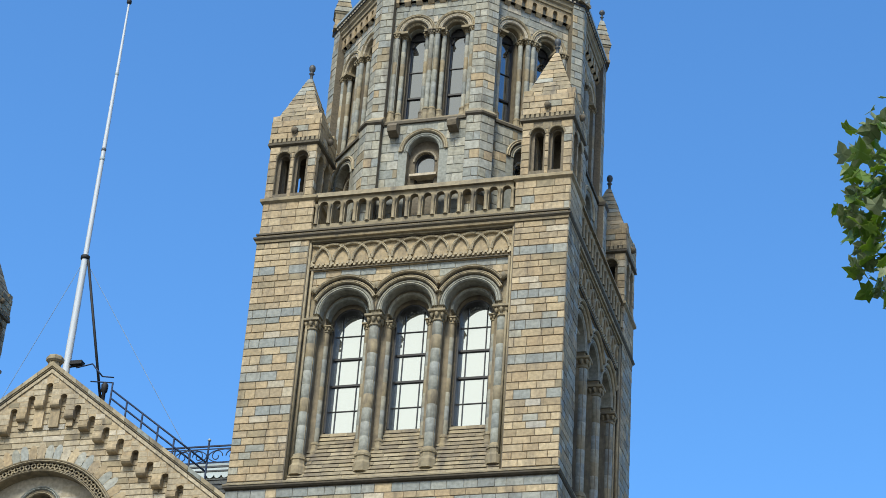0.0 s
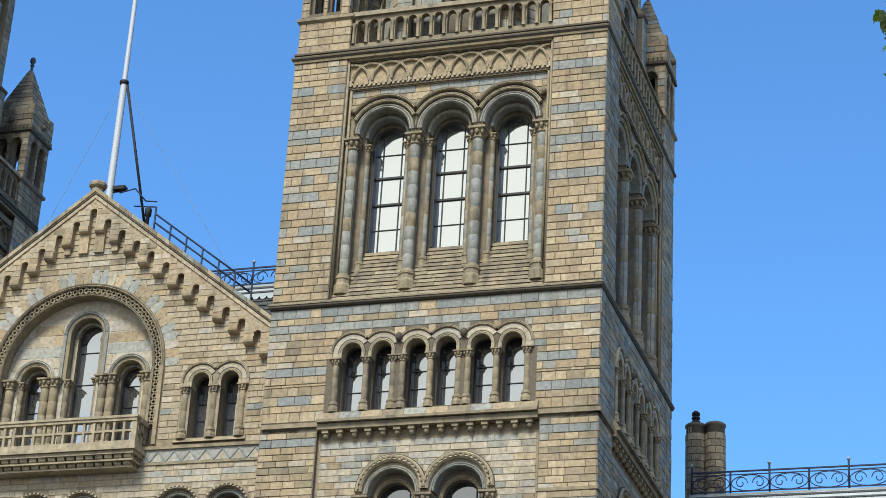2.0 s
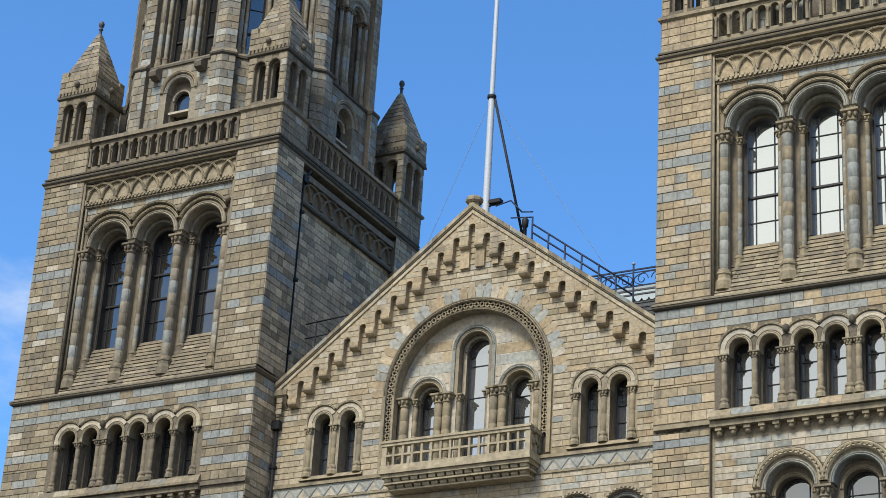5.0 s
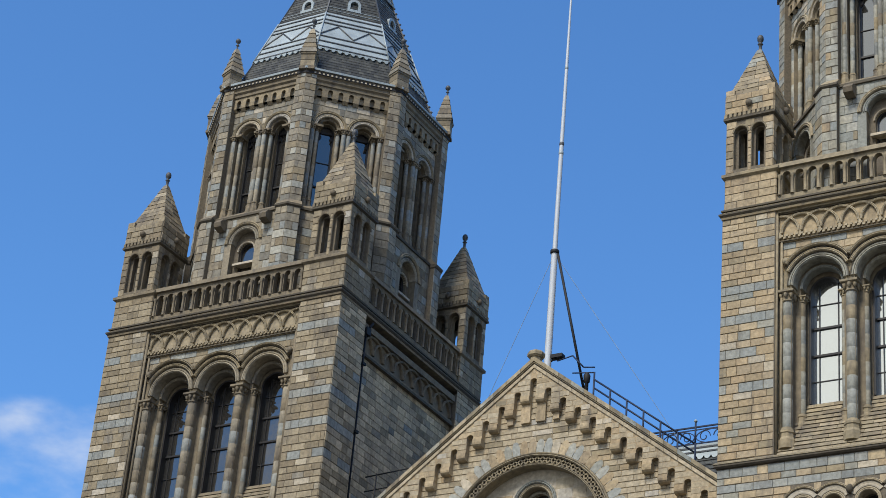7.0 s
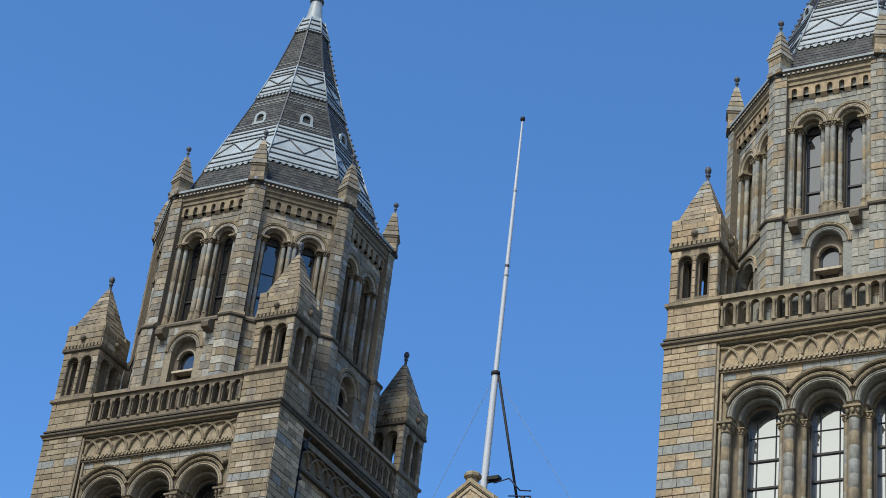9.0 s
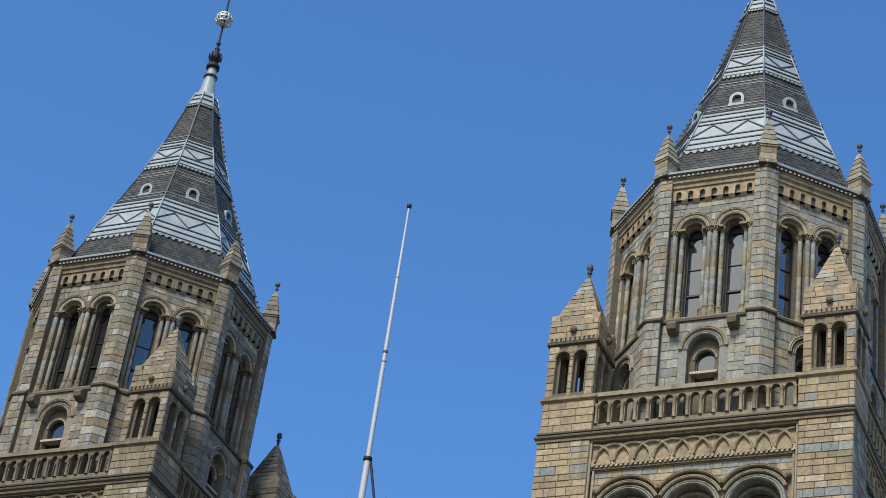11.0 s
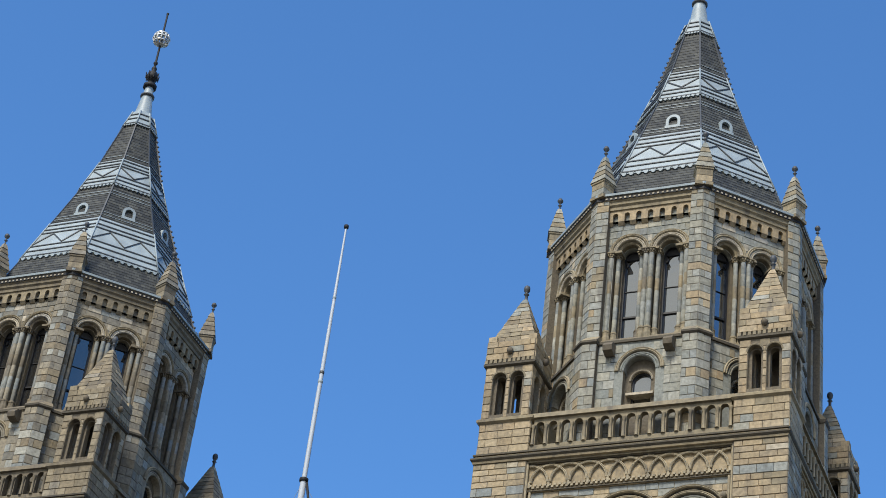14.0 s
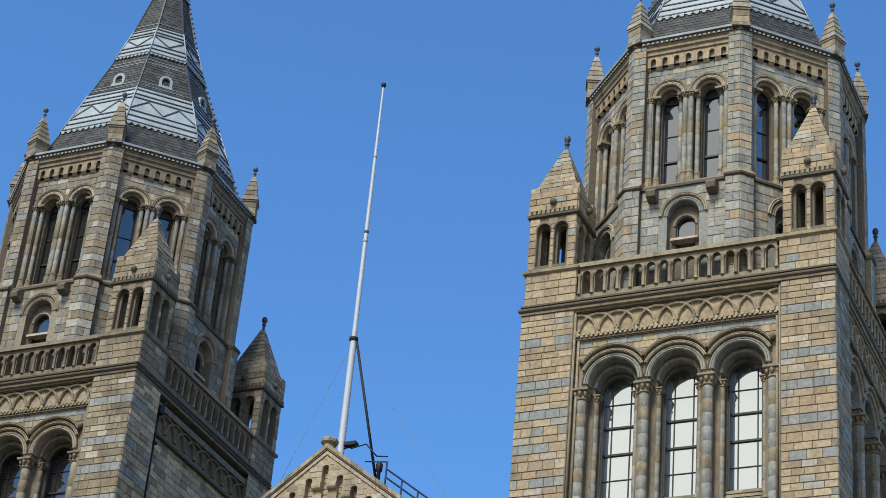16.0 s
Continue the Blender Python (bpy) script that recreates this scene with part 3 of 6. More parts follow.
def show_face(t, angle, mix, bands, seed, keep=None, glass=None):
    """One decorated side of a tower, from the twin windows up to the frieze."""
    c = MB(MORTAR).face(angle)
    WL = W + (0.085 if angle == 0 else 0.0)          # the front's outer pier is a little wider
    ends = {-1: (-WL, -3.08), 1: (3.08, W)}
    # piers at both ends, the lower wall and the recessed panels
    for s in (-1, 1):
        a, b = ends[s]
        c.box(a, b, 3.6, W, 25.05, 32.75)
        c.box(a, b, 3.6, W, 0.0, 21.3)
    # soffits and inner layers take a darker tone: recess shade put into colour
    c.wall(-WL, W, 21.3, 24.85, W, 0.3, [(u, 0.36, 21.75, ARC_Z) for u in ARCADE], soffit=TRIMDIM)
    c.wall(-3.08, 3.08, 21.3, 24.7, W - 0.3, 0.6, [(u, 0.31, 21.75, ARC_Z) for u in ARCADE], soffit=TRIMDIM)
    c.wall(-3.08, 3.08, 25.05, 31.75, W - 0.22, 0.32, [(u, 0.80, 25.1, 30.33) for u in STAGE], mat=TRIM, soffit=TRIMDIM)
    c.wall(-3.08, 3.08, 25.05, 31.6, W - 0.54, 0.30, mat=TRIMDIM, openings=[(u, 0.64, 25.1, 30.33) for u in STAGE], soffit=TRIMDIM)
    c.wall(-3.08, 3.08, 25.05, 31.6, W - 0.84, 0.40, mat=TRIMDIM, openings=[(u, 0.51, 26.8, 30.33) for u in STAGE], soffit=TRIMDIM)
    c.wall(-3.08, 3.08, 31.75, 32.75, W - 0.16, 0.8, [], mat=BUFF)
    c.wall(-3.08, 3.08, 0.0, 21.3, W - 0.14, 0.3, mat=PALEMORTAR, openings=[(-0.92, 0.74, 15.5, 19.42), (0.92, 0.74, 15.5, 19.42)], soffit=TRIMDIM)
    c.wall(-3.08, 3.08, 0.0, 21.2, W - 0.44, 0.35, [(-0.92, 0.5, 15.5, 19.3), (0.92, 0.5, 15.5, 19.3)], soffit=TRIMDIM)
    # coursed facing
    h_ar = [arch_hole(u, 0.36, 21.3, ARC_Z, 0.22) for u in ARCADE] + [rect_hole(-2.95, 2.95, 21.3, 23.2)]
    h_st = [arch_hole(u, 0.80, 25.0, 30.36, 0.32) for u in STAGE]
    h_bg = [arch_hole(u, 0.74, 15.5, 19.48, 0.24) for u in (-0.92, 0.92)]
    wall = parts("wall", c, t)[0]
    fb = MB(BUFF).face(angle)
    kw = dict(mats=mix, bands=bands)
    for s in (-1, 1):
        a, b = (-WL, -3.1) if s < 0 else (3.1, W)
        fb.courses(a, b, 25.1, 32.75, W, seed=seed + s, keep=keep, zs=PIER_BEDS, length=0.47, **kw)
        fb.courses(a, b, 14.0, 21.2, W, seed=seed + 5 + s, zs=FOOT_BEDS, length=0.47, **kw)
    fb.courses(-WL, W, 21.5, 24.8, W, holes=h_ar, seed=seed + 9, zs=WALL_BEDS, length=0.47, **kw)
    fb.courses(-3.0, 3.0, 30.6, 31.75, W - 0.22, holes=h_st, seed=seed + 11, mats=mix, bands=lambda z: BLUE if z > 31.5 else None)
    fb.courses(-3.0, 3.0, 14.0, 20.9, W - 0.14, holes=h_bg, seed=seed + 13, mats=[(PALE, 0.7), (GREY, 0.2), (BUFF, 0.1)] if bands else mix, bands=lambda z: BLUEPALE if z > 20.66 else None, height=0.187)
    part("block_facing", fb, wall, kind="stuff")
    # stepped sill under the tall windows
    sb, rnd = MB(TRIM).face(angle), random.Random(seed + 17)
    for i in range(12):
        z, nf = 25.06 + 0.148 * i, W - 0.03 - 0.065 * i
        u = -3.05
        while u < 3.04:
            e = min(3.05, u + rnd.uniform(0.42, 0.62))
            e = 3.05 if 3.05 - e < 0.15 else e
            o = rnd.uniform(-0.006, 0.006)
            sb.wedge(u + 0.004, e - 0.004, 3.55, nf + o, z, z + 0.134, nf - 0.09 + o, rnd.choice((TRIM, TRIMDIM, TRIM, BUFFDIM)))
            u = e
    part("sill_course", sb, wall, kind="stuff")
    # roll mouldings at the panel's edges
    for s in (-1, 1):
        e = MB(TRIM).face(angle)
        e.bar((s * 3.06, W - 0.07, 25.1), (s * 3.06, W - 0.07, 32.74), 0.08, seg=8)
        e.bar((s * 2.95, W - 0.16, 25.3), (s * 2.95, W - 0.16, 31.74), 0.07, seg=8)
        part("edge_roll", e, wall)
    # arches over the tall windows
    for u in STAGE:
        h = MB(TRIM).face(angle)
        h.arch(u, 30.36, 1.065, 1.15, W - 0.25, W - 0.03, 34, 146, seg=18, bead=0.035, mat=BALCONY)
        # dark rings paint the shadow and soot of the grooves
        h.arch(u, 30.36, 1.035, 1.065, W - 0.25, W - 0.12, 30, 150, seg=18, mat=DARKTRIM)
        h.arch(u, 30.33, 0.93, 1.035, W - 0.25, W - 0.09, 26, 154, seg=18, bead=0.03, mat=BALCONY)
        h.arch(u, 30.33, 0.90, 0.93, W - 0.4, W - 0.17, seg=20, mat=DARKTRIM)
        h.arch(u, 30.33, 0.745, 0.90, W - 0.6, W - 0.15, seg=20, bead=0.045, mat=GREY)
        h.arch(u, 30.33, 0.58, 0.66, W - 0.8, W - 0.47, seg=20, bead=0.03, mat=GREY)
        h.arch(u, 30.28, 0.50, 0.555, W - 1.1, W - 0.80, seg=20, bead=0.02, mat=TRIMDIM)
        parts("arch_ring", h, t)
        window(t, angle, u, W - 1.08, 0.51, 26.86, 30.28, rails=(0.19, 0.80), thick=(0.393, 0.61), posts=(-0.55, 0.55), glass=glass, fw=0.055, fd=0.24)
    for u in (-2.81, -0.935, 0.935, 2.81):
        column(t, angle, u, W - 0.30, 25.75, 30.16, 0.152, plinth=0.45)
        k = MB(TRIM).face(angle)
        k.lathe([(0.04, 30.98), (0.10, 31.03), (0.11, 31.12), (0.05, 31.2)], 8, centre=(u, W - 0.12))
        part("label_stop", k, t)
    for u in STAGE:
        for s in (-1, 1):
            column(t, angle, u + s * 0.63, W - 0.64, 26.35, 30.12, 0.094, plinth=0.5)
    # frieze of crossing arches with a checker band
    fz = MB(BALCONY).face(angle)
    p = 0.595
    for i in range(11):
        uc = -2.975 + p * i
        a0, a1 = (0, 180)
        if uc - p < -3.0:
            a1 = 180 - math.degrees(math.acos(min(1, max(-1, (uc + 3.0) / p)))) if uc > -3.0 else 180
            a1 = math.degrees(math.acos(max(-1, min(1, (-3.0 - uc) / p))))
        if uc + p > 3.0:
            a0 = math.degrees(math.acos(max(-1, min(1, (3.0 - uc) / p))))
        if a1 - a0 > 8:
            fz.arch(uc, 32.02, p - 0.075, p, W - 0.2, W - 0.07, a0, a1, seg=14, bead=0.02)
            fz.box(uc - 0.035, uc + 0.035, W - 0.2, W - 0.085, 31.86, 32.05)
    for i in range(40):
        fz.box(-2.96 + 0.148 * i, -2.96 + 0.148 * i + 0.075, W - 0.2, W - 0.09, 31.90, 31.96)
        fz.box(-2.96 + 0.148 * i + 0.074, -2.96 + 0.148 * i + 0.148, W - 0.2, W - 0.09, 31.83, 31.89)
    fz.box(-3.04, 3.04, W - 0.2, W - 0.10, 32.645, 32.685, DARKTRIM)
    fz.box(-3.04, 3.04, W - 0.2, W - 0.05, 32.685, 32.75)
    fz.box(-3.04, 3.04, W - 0.2, W - 0.12, 31.76, 31.79, DARKTRIM)
    part("frieze", fz, t)
    # lower arcade
    for i, u in enumerate(ARCADE):
        h = MB(PALE).face(angle)
        near = [math.degrees(math.acos(min(1.0, abs(v - u) / 2 / 0.60))) for v in ARCADE if 0 < abs(v - u) < 1.2]
        right = [g for g, v in zip(near, [v for v in ARCADE if 0 < abs(v - u) < 1.2]) if v > u]
        left = [g for g, v in zip(near, [v for v in ARCADE if 0 < abs(v - u) < 1.2]) if v < u]
        a0, a1 = (right[0] if right else 0.0), 180 - (left[0] if left else 0.0)
        h.arch(u, ARC_Z, 0.285, 0.375, W - 0.32, W + 0.035, seg=14, bead=0.02, mat=BALCONY)
        # dark rings draw shaded, sooty grooves between the arcade mouldings
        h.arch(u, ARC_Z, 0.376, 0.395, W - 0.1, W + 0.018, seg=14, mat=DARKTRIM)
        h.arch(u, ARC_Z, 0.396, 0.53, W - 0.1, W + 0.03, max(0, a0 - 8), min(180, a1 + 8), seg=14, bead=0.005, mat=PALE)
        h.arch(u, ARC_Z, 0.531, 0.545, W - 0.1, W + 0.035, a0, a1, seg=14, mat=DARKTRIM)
        h.arch(u, ARC_Z, 0.546, 0.615, W - 0.1, W + 0.08, a0, a1, seg=14, bead=0.025, mat=BALCONY)
        for d in (-1, 1):
            x0, x1 = sorted((u + d * 0.285, u + d * 0.375))
            h.box(x0, x1, W - 0.32, W + 0.03, 23.27, ARC_Z, BALCONY)
            if abs(u + d) > 2.7:
                x0, x1 = sorted((u + d * 0.546, u + d * 0.615))
                h.box(x0, x1, W - 0.1, W + 0.06, 23.27, ARC_Z, BALCONY)
                x0, x1 = sorted((u + d * 0.38, u + d * 0.545))
                h.box(x0, x1, W - 0.1, W + 0.025, 23.27, ARC_Z, PALE)
        parts("arch_ring", h, t)
        window(t, angle, u, W - 0.60, 0.31, 21.78, ARC_Z, rails=(0.36, 0.62), posts=(), glass=SKYGLASS, cusp=True, fw=0.06, fd=0.12, head=0.35)
    for u in (-2.69, -1.83, -1.05, -0.79, 0.0, 0.79, 1.05, 1.83, 2.69):
        column(t, angle, u, W - 0.03, 21.93, 23.28, 0.085, banded=False, plinth=0.2)
    for u in (-0.915, 0.915):
        k = MB(DARKTRIM).face(angle)
        k.lathe([(0.04, 23.68), (0.1, 23.74), (0.1, 23.86), (0.04, 23.92)], 8, centre=(u, W + 0.05))
        part("label_stop", k, t)
    ld = MB(TRIM).face(angle)
    for i in range(10):
        a, b = -3.06 + 0.612 * i, -3.06 + 0.612 * (i + 1) - 0.008
        ld.wedge(a, b, W - 0.4, W + 0.17, 21.48, 21.70, W + 0.07, (TRIM, BUFF, GREY)[(i * 5) % 3])
    ld.box(-3.06, 3.06, W - 0.4, W + 0.22, 21.40, 21.475)
    ld.box(-3.06, 3.06, W - 0.4, W + 0.12, 21.22, 21.38)
    for s in (-1, 1):
        a, b = sorted((s * 3.06, s * (W + 0.05)))
        ld.box(a, b, W - 0.2, W + 0.07, 21.33, 21.45)
        ld.box(a, b, W - 0.2, W + 0.035, 19.22, 19.31, TRIM)
    parts("ledge", ld, t)
    for i in range(15):
        k = MB(TRIM).face(angle)
        u = -2.83 + 0.404 * i
        k.box(u - 0.09, u + 0.09, W - 0.2, W + 0.08, 21.12, 21.22)
        k.lathe([(0.03, 20.99), (0.07, 21.01), (0.085, 21.07), (0.08, 21.13)], 8, centre=(u, W - 0.03))
        part("corbel", k, t)
    # twin windows below
    for u in (-0.92, 0.92):
        h = MB(TRIM).face(angle)
        h.arch(u, 19.48, 0.80, 0.985, W - 0.2, W - 0.01, seg=20, bead=0.05, mat=BALCONY)
        h.arch(u, 19.48, 0.985, 1.01, W - 0.2, W - 0.075, seg=20, mat=DARKTRIM)
        for i in range(19):
            g = math.pi * (i + 0.5) / 19
            h.box(u + 0.89 * math.cos(g) - 0.028, u + 0.89 * math.cos(g) + 0.028, W - 0.1, W + 0.012, 19.48 + 0.89 * math.sin(g) - 0.028, 19.48 + 0.89 * math.sin(g) + 0.028, TRIM)
        h.arch(u, 19.42, 0.66, 0.77, W - 0.5, W - 0.1, seg=18, bead=0.03, mat=GREY)
        h.arch(u, 19.32, 0.5, 0.6, W - 0.75, W - 0.4, seg=18, bead=0.03)
        parts("arch_ring", h, t)
        window(t, angle, u, W - 0.72, 0.5, 15.5, 19.3, rails=(0.86, 0.7, 0.5), posts=(-0.7, 0.7))
    for u in (-1.75, 0.0, 1.75):
        column(t, angle, u, W - 0.2, 15.6, 19.35, 0.14)


def balustrade(t, angle):
    b = MB(TRIM).face(angle)
    b.wedge(-3.05, 3.05, 4.34, W + 0.03, 34.17, 34.34, W - 0.02)
    b.box(-3.05, 3.05, 4.34, W - 0.03, 33.08, 33.26)
    b.wall(-2.98, 2.98, 33.26, 34.18, W - 0.06, 0.20, [(-2.98 + 0.3973 * (i + 0.5), 0.128, 33.27, 33.93) for i in range(15)], seg=8)
    ob = part("balustrade", b, t)
    for i in range(16):
        k = MB(TRIM).face(angle)
        u = -2.98 + 0.3973 * i
        k.lathe([(0.07, 33.26), (0.045, 33.3), (0.04, 33.82), (0.07, 33.88), (0.07, 33.93)], 8, centre=(u, W - 0.03))
        part("baluster", k, ob)


def turret(t, sx, sy):
    """Corner turret: an open stage with twin arches, a heavy cap and a pyramid with a ball."""
    cx, cy = sx * 3.92, sy * 3.92
    hw = 0.74
    g = MB(MORTAR)
    for a in (0, 90, 180, 270):
        g.face(a, (cx, cy, 0))
        g.wall(-hw, hw, 34.3, 36.16, hw - 0.003, 0.14, [(-0.28, 0.215, 34.42, 35.68), (0.28, 0.215, 34.42, 35.68)], soffit=TRIM)
        # darker soffit stands in for the shaded inside of the turret
        g.wall(-hw + 0.14, hw - 0.14, 34.3, 36.16, hw - 0.143, 0.2, [(-0.28, 0.145, 34.42, 35.68), (0.28, 0.145, 34.42, 35.68)], soffit=TRIMDIM)
    fl = MB(MORTAR).free()
    fl.ring([(hw - 0.01, 34.26), (hw - 0.01, 34.32)], 4, centre=(cx, cy))
    ob = part("turret", fl, t, "corner turret with twin openings and stone pyramid")
    parts("wall", g, ob)
    bl = MB(BUFF)
    for i, a in enumerate((0, 90, 180, 270)):
        bl.face(a, (cx, cy, 0))
        bl.courses(-hw, hw, 34.3, 36.1, hw, holes=[arch_hole(u, 0.215, 34.42, 35.68, 0.01) for u in (-0.28, 0.28)], mats=BUFFMIX, seed=40 + i, length=0.42)
        bl.courses(-hw - 0.03, hw + 0.03, 36.35, 37.02, hw + 0.04, mats=BUFFMIX, seed=50 + i, length=0.45)
        for u in (-0.28, 0.28):
            bl.arch(u, 35.68, 0.215, 0.275, hw - 0.1, hw + 0.03, seg=10, mat=TRIM, bead=0.01)
    part("block_facing", bl, ob, kind="stuff")
    r = MB(TRIM).free()
    # dark rings stand for shade under the cap and between its dentils
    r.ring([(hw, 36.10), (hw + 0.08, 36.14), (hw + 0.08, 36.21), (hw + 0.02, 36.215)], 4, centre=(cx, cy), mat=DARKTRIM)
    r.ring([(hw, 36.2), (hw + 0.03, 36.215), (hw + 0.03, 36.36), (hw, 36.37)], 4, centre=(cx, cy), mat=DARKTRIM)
    r.ring([(hw + 0.03, 36.34), (hw + 0.04, 37.0), (hw - 0.01, 37.06), (hw - 0.12, 37.08)], 4, centre=(cx, cy), mat=MORTAR)
    for a in (0, 90, 180, 270):
        r.face(a, (cx, cy, 0))
        for i in range(11):
            r.box(-0.79 + 0.148 * i, -0.70 + 0.148 * i, hw, hw + 0.075, 36.23, 36.35)
        # small stone knobs and a raised middle on each side of the cap
        r.lathe([(0.02, 36.48), (0.09, 36.53), (0.11, 36.64), (0.03, 36.72)], 6, centre=(0, hw + 0.11), mat=SPOUT)
        r.box(-hw - 0.02, -hw + 0.25, hw - 0.2, hw + 0.05, 37.02, 37.2, BUFF)
    part("cap", r, ob)
    pr = MB(MORTAR).free()
    pr.ring([(0.66, 37.06), (0.04, 38.98)], 4, centre=(cx, cy))
    rows, rnd = 10, random.Random(int(7 + 3 * sx + sy))
    for a in (0, 90, 180, 270):
        pr.face(a, (cx, cy, 0))
        for i in range(rows):
            za, zb = 37.06 + 1.95 * i / rows, 37.06 + 1.95 * (i + 1) / rows
            ra, rb = 0.71 - 0.645 * i / rows, 0.71 - 0.645 * (i + 1) / rows
            n = max(1, round(2 * ra / 0.42))
            cuts = [-1] + sorted(-1 + 2 * (k + 1) / n + rnd.uniform(-0.12, 0.12) for k in range(n - 1)) + [1]
            for c0, c1 in zip(cuts, cuts[1:]):
                o = rnd.uniform(0.0, 0.02)
                u = [c0 * ra + (0.006 if c0 > -1 else 0), c1 * ra - (0.006 if c1 < 1 else 0), c1 * rb - (0.006 if c1 < 1 else 0), c0 * rb + (0.006 if c0 > -1 else 0)]
                v = [(u[0], ra + o, za), (u[1], ra + o, za), (u[2], rb + o * 0.4, zb - 0.012), (u[3], rb + o * 0.4, zb - 0.012)]
                v += [(x, y - 0.06, z) for x, y, z in v]
                pr.add(v, [(3, 2, 1, 0), (0, 1, 5, 4), (1, 2, 6, 5), (2, 3, 7, 6), (3, 0, 4, 7)], rnd.choice((BUFF, TRIM, GREY, TRIM, BUFFDIM)))
    part("pyramid_roof", pr, ob, kind="stuff")
    fi = MB(GREY).free()
    fi.lathe([(0.075, 38.95), (0.05, 39.05), (0.05, 39.2), (0.09, 39.23), (0.05, 39.27), (0.05, 39.3), (0.095, 39.36), (0.105, 39.45), (0.08, 39.53), (0.03, 39.57)], 10, mat=LEADROLL, centre=(cx, cy))
    part("finial", fi, ob)


def pier_block(t, sx, sy):
    cx, cy = sx * 3.87, sy * 3.87
    h = 0.80
    c = MB(MORTAR).free()
    c.ring([(h - 0.005, 33.0), (h - 0.005, 34.15)], 4, centre=(cx, cy))
    c.ring([(h, 34.08), (h + 0.09, 34.15), (h + 0.09, 34.24), (h - 0.02, 34.32), (h - 0.2, 34.33)], 4, mat=TRIM, centre=(cx, cy))
    ob = part("corner_pier", c, t)
    b = MB(BUFF)
    for i, a in enumerate((0, 90, 180, 270)):
        b.face(a, (cx, cy, 0))
        b.courses(-h, h, 33.05, 34.1, h, mats=BUFFMIX, seed=60 + i + int(3 * sx + sy))
    part("block_facing", b, ob, kind="stuff")


SPIRE = [(42.62, 3.78), (44.05, 3.22), (46.10, 2.50), (48.30, 1.70), (49.86, 1.22), (52.15, 0.62)]   # z, apothem


def lantern(t):
    """The octagonal storey with twin windows on every side."""
    c, b = MB(MORTAR), MB(GREY)
    A, AP, AB = 3.92, 4.165, 4.12
    T = math.tan(radians(22.5))
    for k in range(8):
        ang = 45 * k
        c.face(ang)
        b.face(ang)
        L = AP * T
        seen = k in (0, 1, 2, 7)
        # shade of the window recesses is coloured into soffits and inner layer
        c.wall(-A * T, A * T, 36.9, 42.2, A, 0.3, [(-0.64, 0.49, 37.15, 40.42), (0.64, 0.49, 37.15, 40.42)], mat=GREY, soffit=TRIMDIM)
        c.wall(-A * T + 0.1, A * T - 0.1, 36.9, 41.5, A - 0.3, 0.3, [(-0.64, 0.28, 37.2, 40.42), (0.64, 0.28, 37.2, 40.42)], mat=TRIMDIM, soffit=TRIMDIM)
        c.wall(-AB * T, AB * T, 33.0, 36.9, AB, 0.25, [(0, 0.50, 33.6, 35.9)], mat=GREY, soffit=TRIM)
        c.wall(-1.2, 1.2, 33.0, 36.85, AB - 0.25, 0.25, [(0, 0.31, 34.75, 35.62)], soffit=TRIM)
        for s in (-1, 1):
            # corner buttresses, wider below
            pts = [(s * 1.33, A - 0.3), (s * 1.33, AP), (s * L, AP), (s * (A - 0.3) * T, A - 0.3)]
            pts = pts if s > 0 else pts[::-1]
            v = [(u, n, z) for z in (36.95, 42.47) for u, n in pts]
            c.add(v, [(0, 1, 2, 3), (7, 6, 5, 4)] + [(j, 4 + j, 4 + (j + 1) % 4, (j + 1) % 4) for j in range(4)])
            A2 = 4.32
            pts = [(s * 1.33, A - 0.3), (s * 1.33, A2), (s * A2 * T, A2), (s * (A - 0.3) * T, A - 0.3)]
            pts = pts if s > 0 else pts[::-1]
            v = [(u, n, z) for z in (33.0, 36.95) for u, n in pts]
            c.add(v, [(0, 1, 2, 3), (7, 6, 5, 4)] + [(j, 4 + j, 4 + (j + 1) % 4, (j + 1) % 4) for j in range(4)])
            for (lo, al), (hi, ah) in zip([(36.80, A2 + 0.02), (36.86, A2 + 0.07), (36.93, A2 + 0.07)], [(36.86, A2 + 0.07), (36.93, A2 + 0.07), (37.16, AP + 0.01)]):
                v = []
                for z, ap2 in ((lo, al), (hi, ah)):
                    q = [(s * 1.30, A - 0.3), (s * 1.30, ap2), (s * ap2 * T, ap2), (s * (A - 0.3) * T, A - 0.3)]
                    v += [(u, n, z) for u, n in (q if s > 0 else q[::-1])]
                c.add(v, [(0, 1, 2, 3), (7, 6, 5, 4)] + [(j, 4 + j, 4 + (j + 1) % 4, (j + 1) % 4) for j in range(4)], DARKTRIM if hi < 36.95 else TRIM)
            if seen:
                x0, x1 = sorted((s * 1.33, s * L))
                b.courses(x0, x1, 37.12, 42.4, AP, mats=GREYMIX, seed=70 + k * 2 + s, length=0.36, height=0.27)
                x0, x1 = sorted((s * 1.33, s * A2 * T))
                b.courses(x0, x1, 33.1, 36.85, A2, mats=GREYMIX, seed=90 + k * 2 + s, length=0.42, height=0.3)
        if seen:
            b.courses(-1.32, 1.32, 40.7, 41.5, A, holes=[arch_hole(u, 0.47, 37, 40.42, 0.17) for u in (-0.64, 0.64)], mats=[(GREY, 0.5), (PALE, 0.3), (BLUE, 0.2)], seed=110 + k, length=0.4)
            b.courses(-1.32, 1.32, 33.1, 36.8, AB, holes=[arch_hole(0, 0.5, 33, 35.86, 0.26)], mats=GREYMIX, seed=120 + k, length=0.45, height=0.3)
    lan = part("lantern_wall", c, t)
    part("block_facing", b, lan, kind="stuff")
